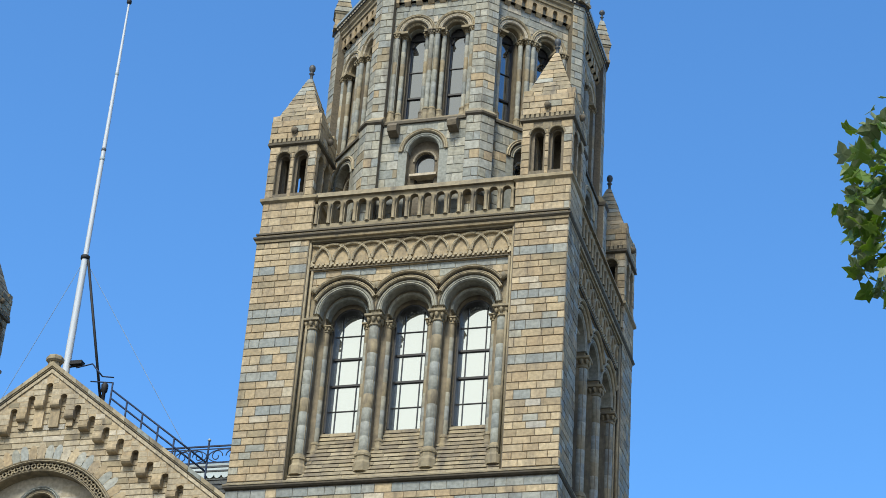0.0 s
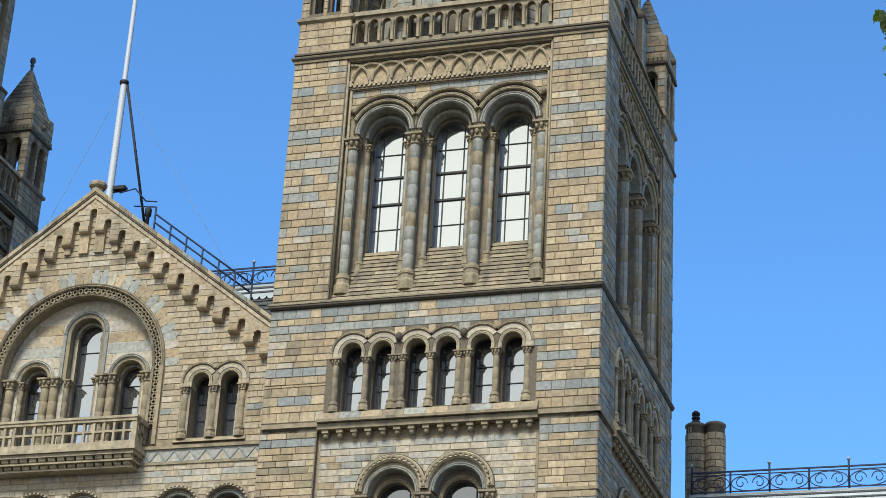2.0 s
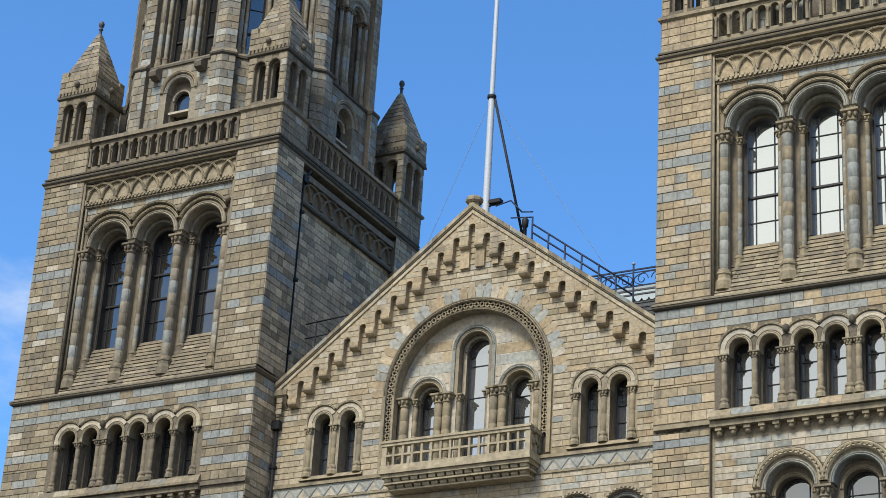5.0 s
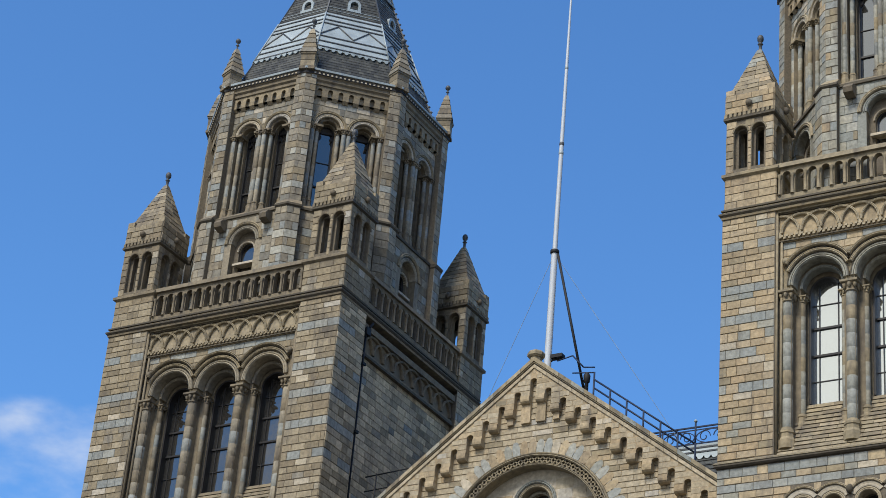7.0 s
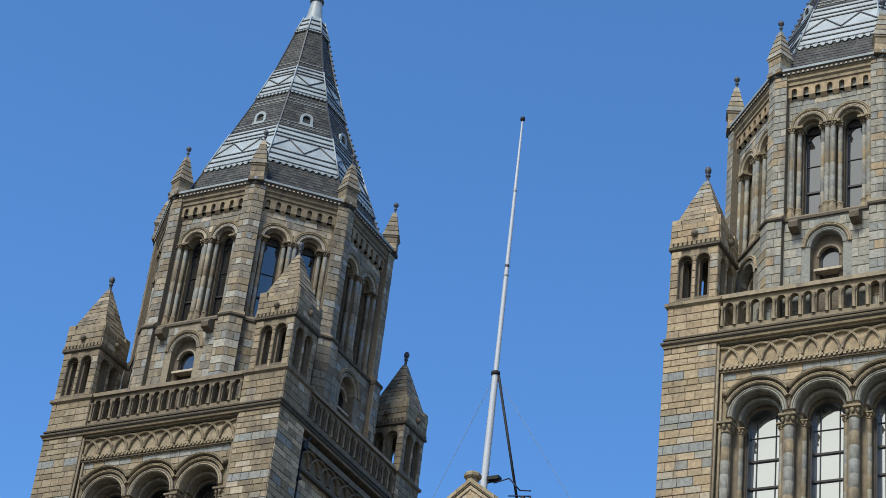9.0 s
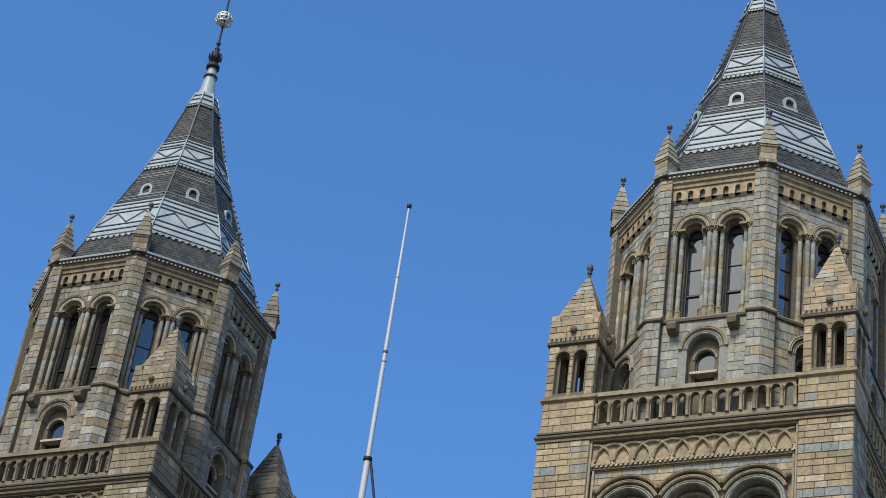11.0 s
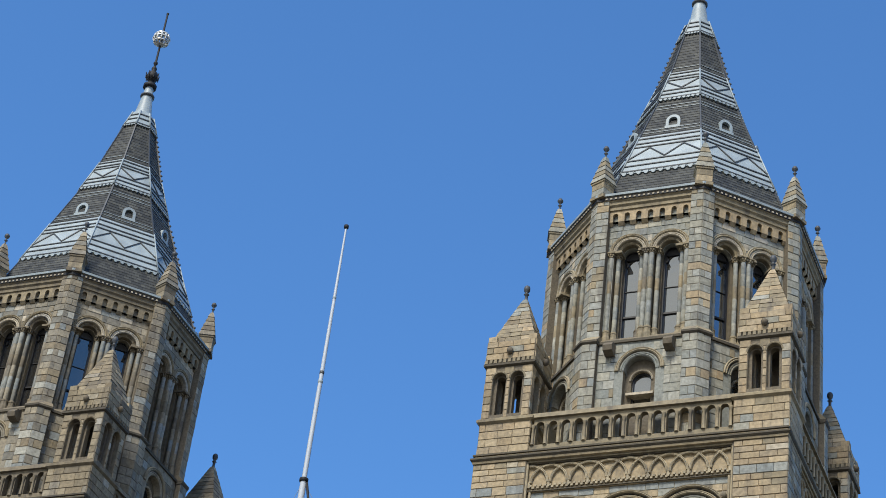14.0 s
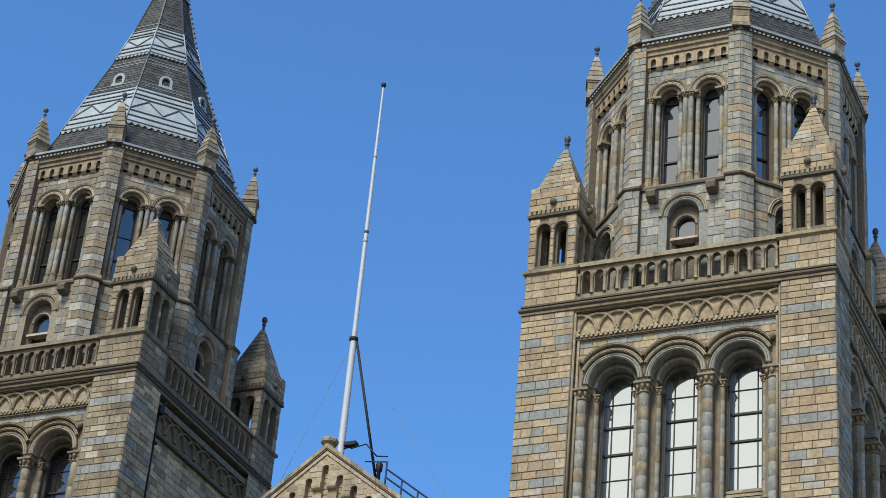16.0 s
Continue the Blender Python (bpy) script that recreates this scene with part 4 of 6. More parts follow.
    for k in range(8):
        ang = 45 * k
        for u in (-0.64, 0.64):
            h = MB(TRIM).face(ang)
            h.arch(u, 40.42, 0.55, 0.655, A - 0.2, A + 0.06, 0, 180, seg=14, bead=0.03, mat=BALCONY)
            h.arch(u, 40.42, 0.425, 0.535, A - 0.3, A + 0.03, seg=14, bead=0.02, mat=PALE)
            h.arch(u, 40.42, 0.31, 0.415, A - 0.45, A - 0.07, seg=14, bead=0.03)
            h.arch(u, 40.42, 0.27, 0.305, A - 0.53, A - 0.26, seg=14, bead=0.01, mat=GREY)
            parts("arch_ring", h, t)
            window(t, ang, u, A - 0.54, 0.28, 37.22, 40.42, rails=(0.58,), thick=(0.30,), posts=(), cusp=True, fd=0.1, head=0.0)
        for u, n, r in ((-1.22, A - 0.03, 0.078), (-1.02, A - 0.16, 0.075), (-0.09, A - 0.0, 0.08), (0.09, A - 0.0, 0.08), (-0.27, A - 0.16, 0.075), (0.27, A - 0.16, 0.075), (1.02, A - 0.16, 0.075), (1.22, A - 0.03, 0.078)):
            column(t, ang, u, n, 37.42, 40.40, r, plinth=0.42)
        im = MB(TRIM).face(ang)
        for a, bb in ((-1.33, -0.86), (-0.33, 0.33), (0.86, 1.33)):
            im.box(a, bb, A - 0.35, A + 0.075, 40.36, 40.44)
        im.wedge(-1.33, 1.33, A - 0.6, AB + 0.06, 36.95, 37.2, A - 0.03, TRIMDIM)
        # dark lip draws the sill's shadow line
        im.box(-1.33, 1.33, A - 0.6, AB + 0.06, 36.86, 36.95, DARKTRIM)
        parts("impost", im, t)
        hb = MB(TRIM).face(ang)
        hb.arch(0, 35.86, 0.65, 0.77, AB - 0.1, AB + 0.07, seg=18, bead=0.03, mat=BALCONY)
        hb.arch(0, 35.86, 0.62, 0.65, AB - 0.1, AB + 0.012, seg=18, mat=DARKTRIM)
        hb.arch(0, 35.86, 0.48, 0.62, AB - 0.25, AB + 0.03, seg=18, bead=0.03, mat=GREY)
        hb.arch(0, 35.62, 0.31, 0.37, AB - 0.45, AB - 0.2, seg=14, bead=0.02, mat=PALE)
        hb.box(-0.42, 0.42, AB - 0.4, AB - 0.1, 35.05, 35.13, PALE)
        parts("arch_ring", hb, t)
        window(t, ang, 0, AB - 0.4, 0.31, 34.7, 35.62, thick=(0.45,))
        for s in ((-1, 1) if k == 0 else ()):
            gg = MB(SPOUT).face(ang)
            prof = [(AB - 0.1, 36.84), (AB + 0.26, 36.76), (AB + 0.40, 36.60), (AB + 0.36, 36.44), (AB + 0.10, 36.36), (AB - 0.1, 36.44)]
            v = [(s * 0.93 + e, n, z) for e in (-0.145, 0.145) for n, z in prof]
            gg.add(v, [tuple(range(6)), tuple(range(6, 12))[::-1]] + [(j, 6 + j, 6 + (j + 1) % 6, (j + 1) % 6) for j in range(6)])
            part("stone_spout", gg, t)
        # corbel table
        cb = MB(BUFF).face(ang)
        hw = 1.33
        cb.wall(-hw, hw, 41.54, 42.02, A + 0.12, 0.118, [(-hw + 2 * hw / 7 * (i + 0.5), 0.085, 41.54, 41.78) for i in range(7)], mat=BUFF, seg=6)
        for i in range(8):
            x0, x1 = max(-hw, -hw + 2 * hw / 7 * i - 0.10), min(hw, -hw + 2 * hw / 7 * i + 0.10)
            cb.wedge(x0, x1, A - 0.05, A + 0.04, 41.43, 41.54, A + 0.125, BUFF)
        part("corbel_table", cb, t)
    st = MB(TRIM).free()
    st.ring([(3.985, 41.93), (4.085, 41.97), (4.085, 42.08), (4.145, 42.14), (4.145, 42.24), (4.205, 42.30), (4.205, 42.39), (3.585, 42.40)], 8)
    parts("cornice", st, t)
    gu = MB(LEAD).free()
    gu.ring([(4.085, 42.44), (4.255, 42.445), (4.265, 42.52), (3.935, 42.66), (3.485, 42.67)], 8)
    gu.ring([(3.985, 42.39), (4.210, 42.392), (4.210, 42.445), (3.985, 42.446)], 8, mat=DARKTRIM)
    gu.ring([(3.985, 42.29), (4.213, 42.292), (4.213, 42.388), (3.985, 42.39)], 8, mat=IRON)
    for k in range(8):
        gu.face(45 * k)
        for i in range(19):
            gu.box(-1.45 + 0.153 * i, -1.385 + 0.153 * i, 4.205, 4.235, 42.31, 42.365, PALE)
    part("lead_gutter", gu, t, kind="stuff")
    # pinnacles on the eight corners
    for k in range(8):
        ang = 45 * k + 22.5
        R = 4.31
        pn = MB(GREY).face(ang)
        hw = 0.25
        pn.M = Matrix.Rotation(radians(ang), 4, "Z") @ Matrix.Translation((0, -R, 0))
        pn.ring([(hw + 0.03, 42.42), (hw + 0.03, 42.53), (hw, 42.56), (hw - 0.01, 42.565)], 4, mat=TRIM)
        pn.ring([(hw - 0.015, 42.565), (hw, 42.575), (hw, 42.79), (hw - 0.015, 42.80)], 4, mat=(BUFF, GREY)[k % 2])
        pn.ring([(hw - 0.015, 42.80), (hw, 42.81), (hw, 43.02), (hw + 0.03, 43.05), (hw + 0.03, 43.12)], 4, mat=TRIM)
        for i in range(5):
            a, bb = i / 5, (i + 1) / 5
            pn.ring([((hw + 0.03) * (1 - a) + 0.05 * a + 0.028, 43.12 + 1.12 * a), ((hw + 0.03) * (1 - bb) + 0.05 * bb + 0.008, 43.12 + 1.12 * bb)], 4, mat=(GREY, TRIM)[i % 2])
        ob = part("pinnacle", pn, t)
        f = MB(LEADROLL)
        f.M = pn.M.copy()
        f.lathe([(0.055, 44.2), (0.03, 44.28), (0.03, 44.38), (0.07, 44.41), (0.03, 44.45), (0.035, 44.5), (0.095, 44.56), (0.10, 44.62), (0.06, 44.69), (0.02, 44.71)], 8)
        part("finial", f, ob)


def spire(t):
    def ap(z):
        for (z0, a0), (z1, a1) in zip(SPIRE, SPIRE[1:]):
            if z <= z1:
                return a0 + (a1 - a0) * (z - z0) / (z1 - z0)
        return SPIRE[-1][1]
    T = math.tan(radians(22.5))
    # lapped slate courses
    for za, zb in ((42.62, 44.12), (46.06, 48.34), (49.82, 52.2)):
        s = MB(SLATE).free()
        n = round((zb - za) / 0.155)
        prof = []
        for i in range(n):
            a, b = za + (zb - za) * i / n, za + (zb - za) * (i + 1) / n
            prof += [(ap(a) + 0.013, a), (ap(b) + 0.002, b)]
        s.ring(prof, 8)
        part("slate_roof", s, t, kind="stuff")
    # thin lead fillets across the slates
    fl = MB(LEAD)
    for k in range(8):
        fl.face(45 * k)
        for z in (46.33, 46.50, 47.72, 47.90, 50.15):
            a = ap(z) + 0.02
            fl.bar((-a * T, a, z), (a * T, a, z), 0.018, mat=LEAD)
    part("lead_fillet", fl, t, kind="stuff")
    # lead bands with rolls, zigzag and scalloped lower edge
    for za, zb, zig, ns in ((44.05, 46.12, 2, 11), (48.28, 49.9, 1, 9), (52.12, 53.0, 0, 5)):
        l = MB(LEAD).free()
        top = 0.42 if za > 52 else ap(zb) + 0.03
        low = ap(za) + 0.05
        l.ring([(low - 0.1, za - 0.02), (low, za), (top, zb), (top - 0.1, zb + 0.02)], 8)
        band = part("lead_band", l, t)

        def at(u, z, off=0.02):
            f = (z - za) / (zb - za)
            a = low + (top - low) * f
            return (u * a * T, a + off, z)
        r = MB(LEADROLL)
        H = zb - za
        for k in range(8):
            r.face(45 * k)
            for f in ((0.045, 0.19, 0.33, 0.70, 0.80, 0.93) if zig else (0.1, 0.45, 0.75)):
                r.bar(at(-1, za + f * H), at(1, za + f * H), 0.036, mat=LEADROLL)
            if zig:
                zz = []
                for i in range(2 * zig + 1):
                    zz.append(at(-1 + 2 * i / (2 * zig), za + H * (0.38 if (i + zig) % 2 == 0 else 0.66)))
                for p, q in zip(zz, zz[1:]):
                    r.bar(p, q, 0.036, mat=LEADROLL)
            r.bar(at(1, za), at(1, zb), 0.05, mat=LEAD, seg=6)
        part("roll", r, band, kind="stuff")
        sc = MB(LEAD)
        for k in range(8):
            sc.face(45 * k)
            a = low
            for i in range(ns):
                u = (-1 + (2 * i + 1) / ns) * a * T
                w = a * T / ns * 0.70
                v = [(u + w * math.cos(math.pi * j / 6), a + 0.045, za + 0.02 - w * 1.5 * math.sin(math.pi * j / 6)) for j in range(7)]
                v += [(x, y - 0.05, z) for x, y, z in v]
                sc.add(v, [tuple(range(7)), tuple(range(7, 14))[::-1]] + [(j, 7 + j, 7 + (j + 1) % 7, (j + 1) % 7) for j in range(7)], LEAD)
        part("scallop", sc, band, kind="stuff")
    # hips
    for k in range(8):
        h = MB(LEADROLL).face(45 * k)
        for za, zb in ((42.7, 44.1), (46.1, 48.3), (49.9, 52.2)):
            h.bar((ap(za) * T, ap(za) + 0.02, za), (ap(zb) * T, ap(zb) + 0.02, zb), 0.05, mat=LEADROLL)
            n = round((zb - za) / 0.24)
            for i in range(n if k in (2, 5, 6) else 0):
                z = za + (zb - za) * (i + 0.5) / n
                h.lathe([(0.02, z - 0.05), (0.06, z), (0.02, z + 0.05)], 6, centre=(ap(z) * T + 0.01, ap(z) + 0.06), mat=LEADROLL)
        parts("hip", h, t)
        # a round-headed roof light in each face
        z0 = 46.55
        a0, a1 = ap(z0), ap(z0 + 0.75)
        g = MB(LEAD).face(45 * k)
        g.arch(0, z0 + 0.30, 0.15, 0.25, a1 - 0.1, a0 - 0.03, seg=10)
        for s in (-1, 1):
            x0, x1 = sorted((s * 0.15, s * 0.25))
            g.box(x0, x1, a1 - 0.1, a0 - 0.03, z0, z0 + 0.30)
        g.box(-0.26, 0.26, a1 - 0.1, a0 + 0.03, z0 - 0.04, z0 + 0.06)
        g.add([(-0.16, a1 + 0.02, z0), (0.16, a1 + 0.02, z0), (0.16, a1 + 0.02, z0 + 0.5), (-0.16, a1 + 0.02, z0 + 0.5)], [(3, 2, 1, 0)], DARK)
        part("roof_light", g, t, "small round-headed roof light with a lead surround")
    cap = MB(LEAD).free()
    cap.lathe([(0.40, 52.95), (0.33, 53.2), (0.22, 54.0), (0.165, 54.5)], 16)
    cap.lathe([(0.22, 54.0), (0.285, 54.03), (0.285, 54.10), (0.2, 54.13)], 16, LEADROLL)
    part("lead_cap", cap, t)
    fin = MB(IRON).free()
    fin.lathe([(0.16, 54.48), (0.27, 54.52), (0.27, 54.66), (0.15, 54.7), (0.10, 54.8), (0.12, 54.85)], 14)
    fin.lathe([(0.10, 54.85), (0.235, 55.0), (0.25, 55.1), (0.20, 55.28), (0.08, 55.42), (0.11, 55.5), (0.11, 55.55), (0.06, 55.65)], 10)
    for i in range(8):
        g = 2 * math.pi * i / 8
        fin.bar((0.25 * math.cos(g), 0.25 * math.sin(g), 54.95), (0.27 * math.cos(g), 0.27 * math.sin(g), 55.25), 0.03)
    fin.lathe([(0.05, 55.6), (0.05, 55.75), (0.09, 55.8), (0.09, 55.86), (0.045, 55.92), (0.04, 58.45), (0.02, 58.5)], 8)
    fin.lathe([(0.02, 58.42), (0.055, 58.46), (0.055, 58.52), (0.01, 58.56)], 8)
    ob = part("finial", fin, t)
    ball = MB(GILT).free()
    r = 0.33
    for k in range(6):
        for i in range(16):
            p = [Matrix.Rotation(math.pi * k / 6, 3, "Z") @ Vector((r * math.cos(2 * math.pi * j / 16), 0, r * math.sin(2 * math.pi * j / 16))) + Vector((0, 0, 57.12)) for j in (i, i + 1)]
            ball.bar(p[0], p[1], 0.055)
    for zc in (-0.18, 0.0, 0.18):
        rr = math.sqrt(r * r - zc * zc)
        for i in range(16):
            p = [(rr * math.cos(2 * math.pi * j / 16), rr * math.sin(2 * math.pi * j / 16), 57.12 + zc) for j in (i, i + 1)]
            ball.bar(p[0], p[1], 0.055)
    part("lattice_ball", ball, ob, "pale openwork metal ball")


def tower_common(t, keep):
    show_face(t, 0, BUFFMIX, tower_bands, 100, keep, GLASS)
    # north side and the core
    c = MB(MORTAR).free()
    c.face(180)
    c.wall(-W, W, 0, 32.6, W, 1.0)
    c.free()
    c.ring([(3.9, 32.7), (3.9, 33.0)], 4)
    part("wall", c, t)
    # string courses and cornices round the shaft, which is a little wider on its outer side
    off = (-0.0425, 0)
    # dark members paint shadow and soot under each moulding
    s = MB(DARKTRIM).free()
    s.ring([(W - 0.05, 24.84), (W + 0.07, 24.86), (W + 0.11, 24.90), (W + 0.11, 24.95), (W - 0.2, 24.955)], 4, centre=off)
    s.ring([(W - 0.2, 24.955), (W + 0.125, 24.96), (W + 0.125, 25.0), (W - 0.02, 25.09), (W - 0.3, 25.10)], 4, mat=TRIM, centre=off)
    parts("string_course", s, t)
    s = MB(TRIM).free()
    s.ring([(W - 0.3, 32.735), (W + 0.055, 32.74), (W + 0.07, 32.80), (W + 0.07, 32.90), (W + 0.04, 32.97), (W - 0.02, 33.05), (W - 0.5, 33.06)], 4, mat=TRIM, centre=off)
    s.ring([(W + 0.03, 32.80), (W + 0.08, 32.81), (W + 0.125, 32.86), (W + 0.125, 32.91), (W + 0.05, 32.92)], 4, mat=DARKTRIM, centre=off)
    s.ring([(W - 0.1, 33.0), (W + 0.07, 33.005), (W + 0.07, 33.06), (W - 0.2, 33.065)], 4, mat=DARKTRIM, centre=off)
    parts("cornice", s, t)
    for a in (0, 90, 180, 270):
        balustrade(t, a)
    for sx in (-1, 1):
        for sy in (-1, 1):
            pier_block(t, sx, sy)
            turret(t, sx, sy)
    lantern(t)
    spire(t)


def facing_blocks(t, wall, keep, angle, count=300):
    """Whole blocks as pieces of their own, on shared meshes."""
    made = {}
    for u, z, ln, h, mat, n in keep[:count]:
        key = (round(ln, 2), round(h, 3), mat.name)
        if key not in made:
            m = MB(mat).face(0)
            m.block(-ln / 2, ln / 2, 0, h, 0, 0.02, mat)
            made[key] = m.mesh("block")
        part("block", made[key], wall, M=face_pose(angle) @ Matrix.Translation((u + ln / 2, -n, z)))
    rest = MB(BUFF).face(angle)
    for u, z, ln, h, mat, n in keep[count:]:
        rest.block(u, u + ln, z, z + h, n, 0.02, mat)
    if keep[count:]:
        part("block_facing", rest, wall, kind="stuff")


t_right = thing("museum_tower", "banded buff and blue-grey terracotta tower with slate spire", "tower", "twin towers")
keep = []
tower_common(t_right, keep)
facing_blocks(t_right, [o for o in t_right.children if o.name.startswith("wall")][0], keep, 0)
t_left = copy_thing(t_right, pose(-TOWER_GAP, 0, 0))
tagged(t_left, "banded terracotta tower with slate spire and plain inner side")
# outer side of one tower, decorated like the front
show_face(t_right, 90, SIDEMIX, None, 300)
c = MB(MORTAR).face(270)
c.wall(-W, W, 0, 32.6, W, 1.0)
part("wall", c, t_right)
c = MB(MORTAR).face(270)
c.wall(-W, W, 0, 32.6, W, 1.0)
part("wall", c, t_left)


def plain_side(t, angle):
    """The inner side: plain slate-grey brick panel under a frieze, with a downpipe."""
    c = MB(MORTAR).face(angle)
    for s in (-1, 1):
        a, b = sorted((s * 3.08, s * W))
        c.box(a, b, 3.6, W, 0.0, 32.6)
    c.wall(-3.08, 3.08, 0.0, 32.6, W - 0.2, 0.5)
    wall = parts("wall", c, t)[0]
    b = MB(GREY).face(angle)
    for s in (-1, 1):
        a, e = sorted((s * 3.08, s * W))
        b.courses(a, e, 18.0, 21.5, W, mats=INNERMIX, seed=391 + s, height=0.205)
        b.courses(a, e, 21.5, 24.8, W, mats=INNERMIX, bands=tower_bands, seed=401 + s, zs=WALL_BEDS, length=0.47)
        b.courses(a, e, 25.1, 32.55, W, mats=INNERMIX, bands=tower_bands, seed=411 + s, zs=PIER_BEDS, length=0.47)
    b.courses(-3.08, 3.08, 21.0, 31.45, W - 0.2, mats=[(SLATEBRICK, 0.78), (BUFFDIM, 0.14), (BLUE, 0.02), (GREY, 0.06)], seed=421, length=0.46, height=0.235, proud=0.015)
    part("block_facing", b, wall, kind="stuff")
    gd = MB(TRIMDIM).face(angle)
    gd.box(-3.05, 3.05, W - 0.3, W - 0.17, 31.46, 32.5)
    gd.box(-3.06, 3.06, W - 0.3, W - 0.05, 31.38, 31.465, DARKTRIM)
    part("frieze_ground", gd, t)
    fz = MB(TRIM).face(angle)
    p = 0.655
    for i in range(10):
        uc = -2.95 + p * i
        a0 = math.degrees(math.acos(min(1.0, (3.0 - uc) / p))) if uc + p > 3.0 else 0
        a1 = math.degrees(math.acos(max(-1.0, (-3.0 - uc) / p))) if uc - p < -3.0 else 180
        if a1 - a0 > 8:
            fz.arch(uc, 31.62, p - 0.07, p, W - 0.2, W - 0.06, a0, a1, seg=12, bead=0.02)
    fz.box(-3.04, 3.04, W - 0.2, W - 0.09, 31.47, 31.56)
    fz.box(-3.04, 3.04, W - 0.25, W - 0.04, 32.3, 32.5)
    part("frieze", fz, t)
    pipe = MB(IRON).face(angle)
    pipe.bar((-2.9, W - 0.06, 21.5), (-2.9, W - 0.06, 32.3), 0.06, seg=8)
    pipe.bar((-2.9, W - 0.06, 32.2), (-2.7, W + 0.05, 32.6), 0.08, seg=8)
    for z in (23.0, 26.1, 28.6, 31.0):
        pipe.box(-2.99, -2.81, W - 0.2, W + 0.02, z, z + 0.09)
    pipe.box(-3.0, -2.75, W - 0.2, W + 0.04, 32.1, 32.35)
    part("downpipe", pipe, t)


plain_side(t_left, 90)
# this tower's panes get a darker tint in place of their dimmer reflection
swap = {}
# and its stone takes darker copies: dimmer light put into the colour
dim_mesh, dim_tone = {}, {BUFF: BUFFDIM, TRIM: TRIMDIM, GREY: GREYDIM, BALCONY: TRIM}
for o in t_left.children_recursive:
    if any(m in dim_tone for m in o.data.materials):
        if o.data not in dim_mesh:
            dim_mesh[o.data] = o.data.copy()
            for k, m in enumerate(dim_mesh[o.data].materials):
                dim_mesh[o.data].materials[k] = dim_tone.get(m, m)
        o.data = dim_mesh[o.data]
for o in t_left.children_recursive:
    if o.name.startswith("pane"):
        if o.data not in swap:
            swap[o.data] = o.data.copy()
            swap[o.data].materials[0] = DARKGLASS
        o.data = swap[o.data]


# ---------------------------------------------------------------- the gabled front between the towers
GX, GN = -11.27, 3.33           # its middle, and its plane (n is outward, so y = -GN)
GHALF = 6.62                    # up to the flanks of the towers
SLOPE = 0.768
APEX = 29.62                    # top of the wall under the coping
gable = thing("gabled_front", "buff terracotta gable with arched windows and balcony", "building front", at=(GX, 0, 0))


def gable_top(u):
    return APEX - SLOPE * abs(u)


GLIM = lambda z: (-(APEX - 0.05 - z) / SLOPE, (APEX - 0.05 - z) / SLOPE)
PAIRS = (-4.45, 4.45)
GABLEMIX = [(WASHED, 0.72), (BUFF, 0.14), (TRIM, 0.06), (PALE, 0.08)]


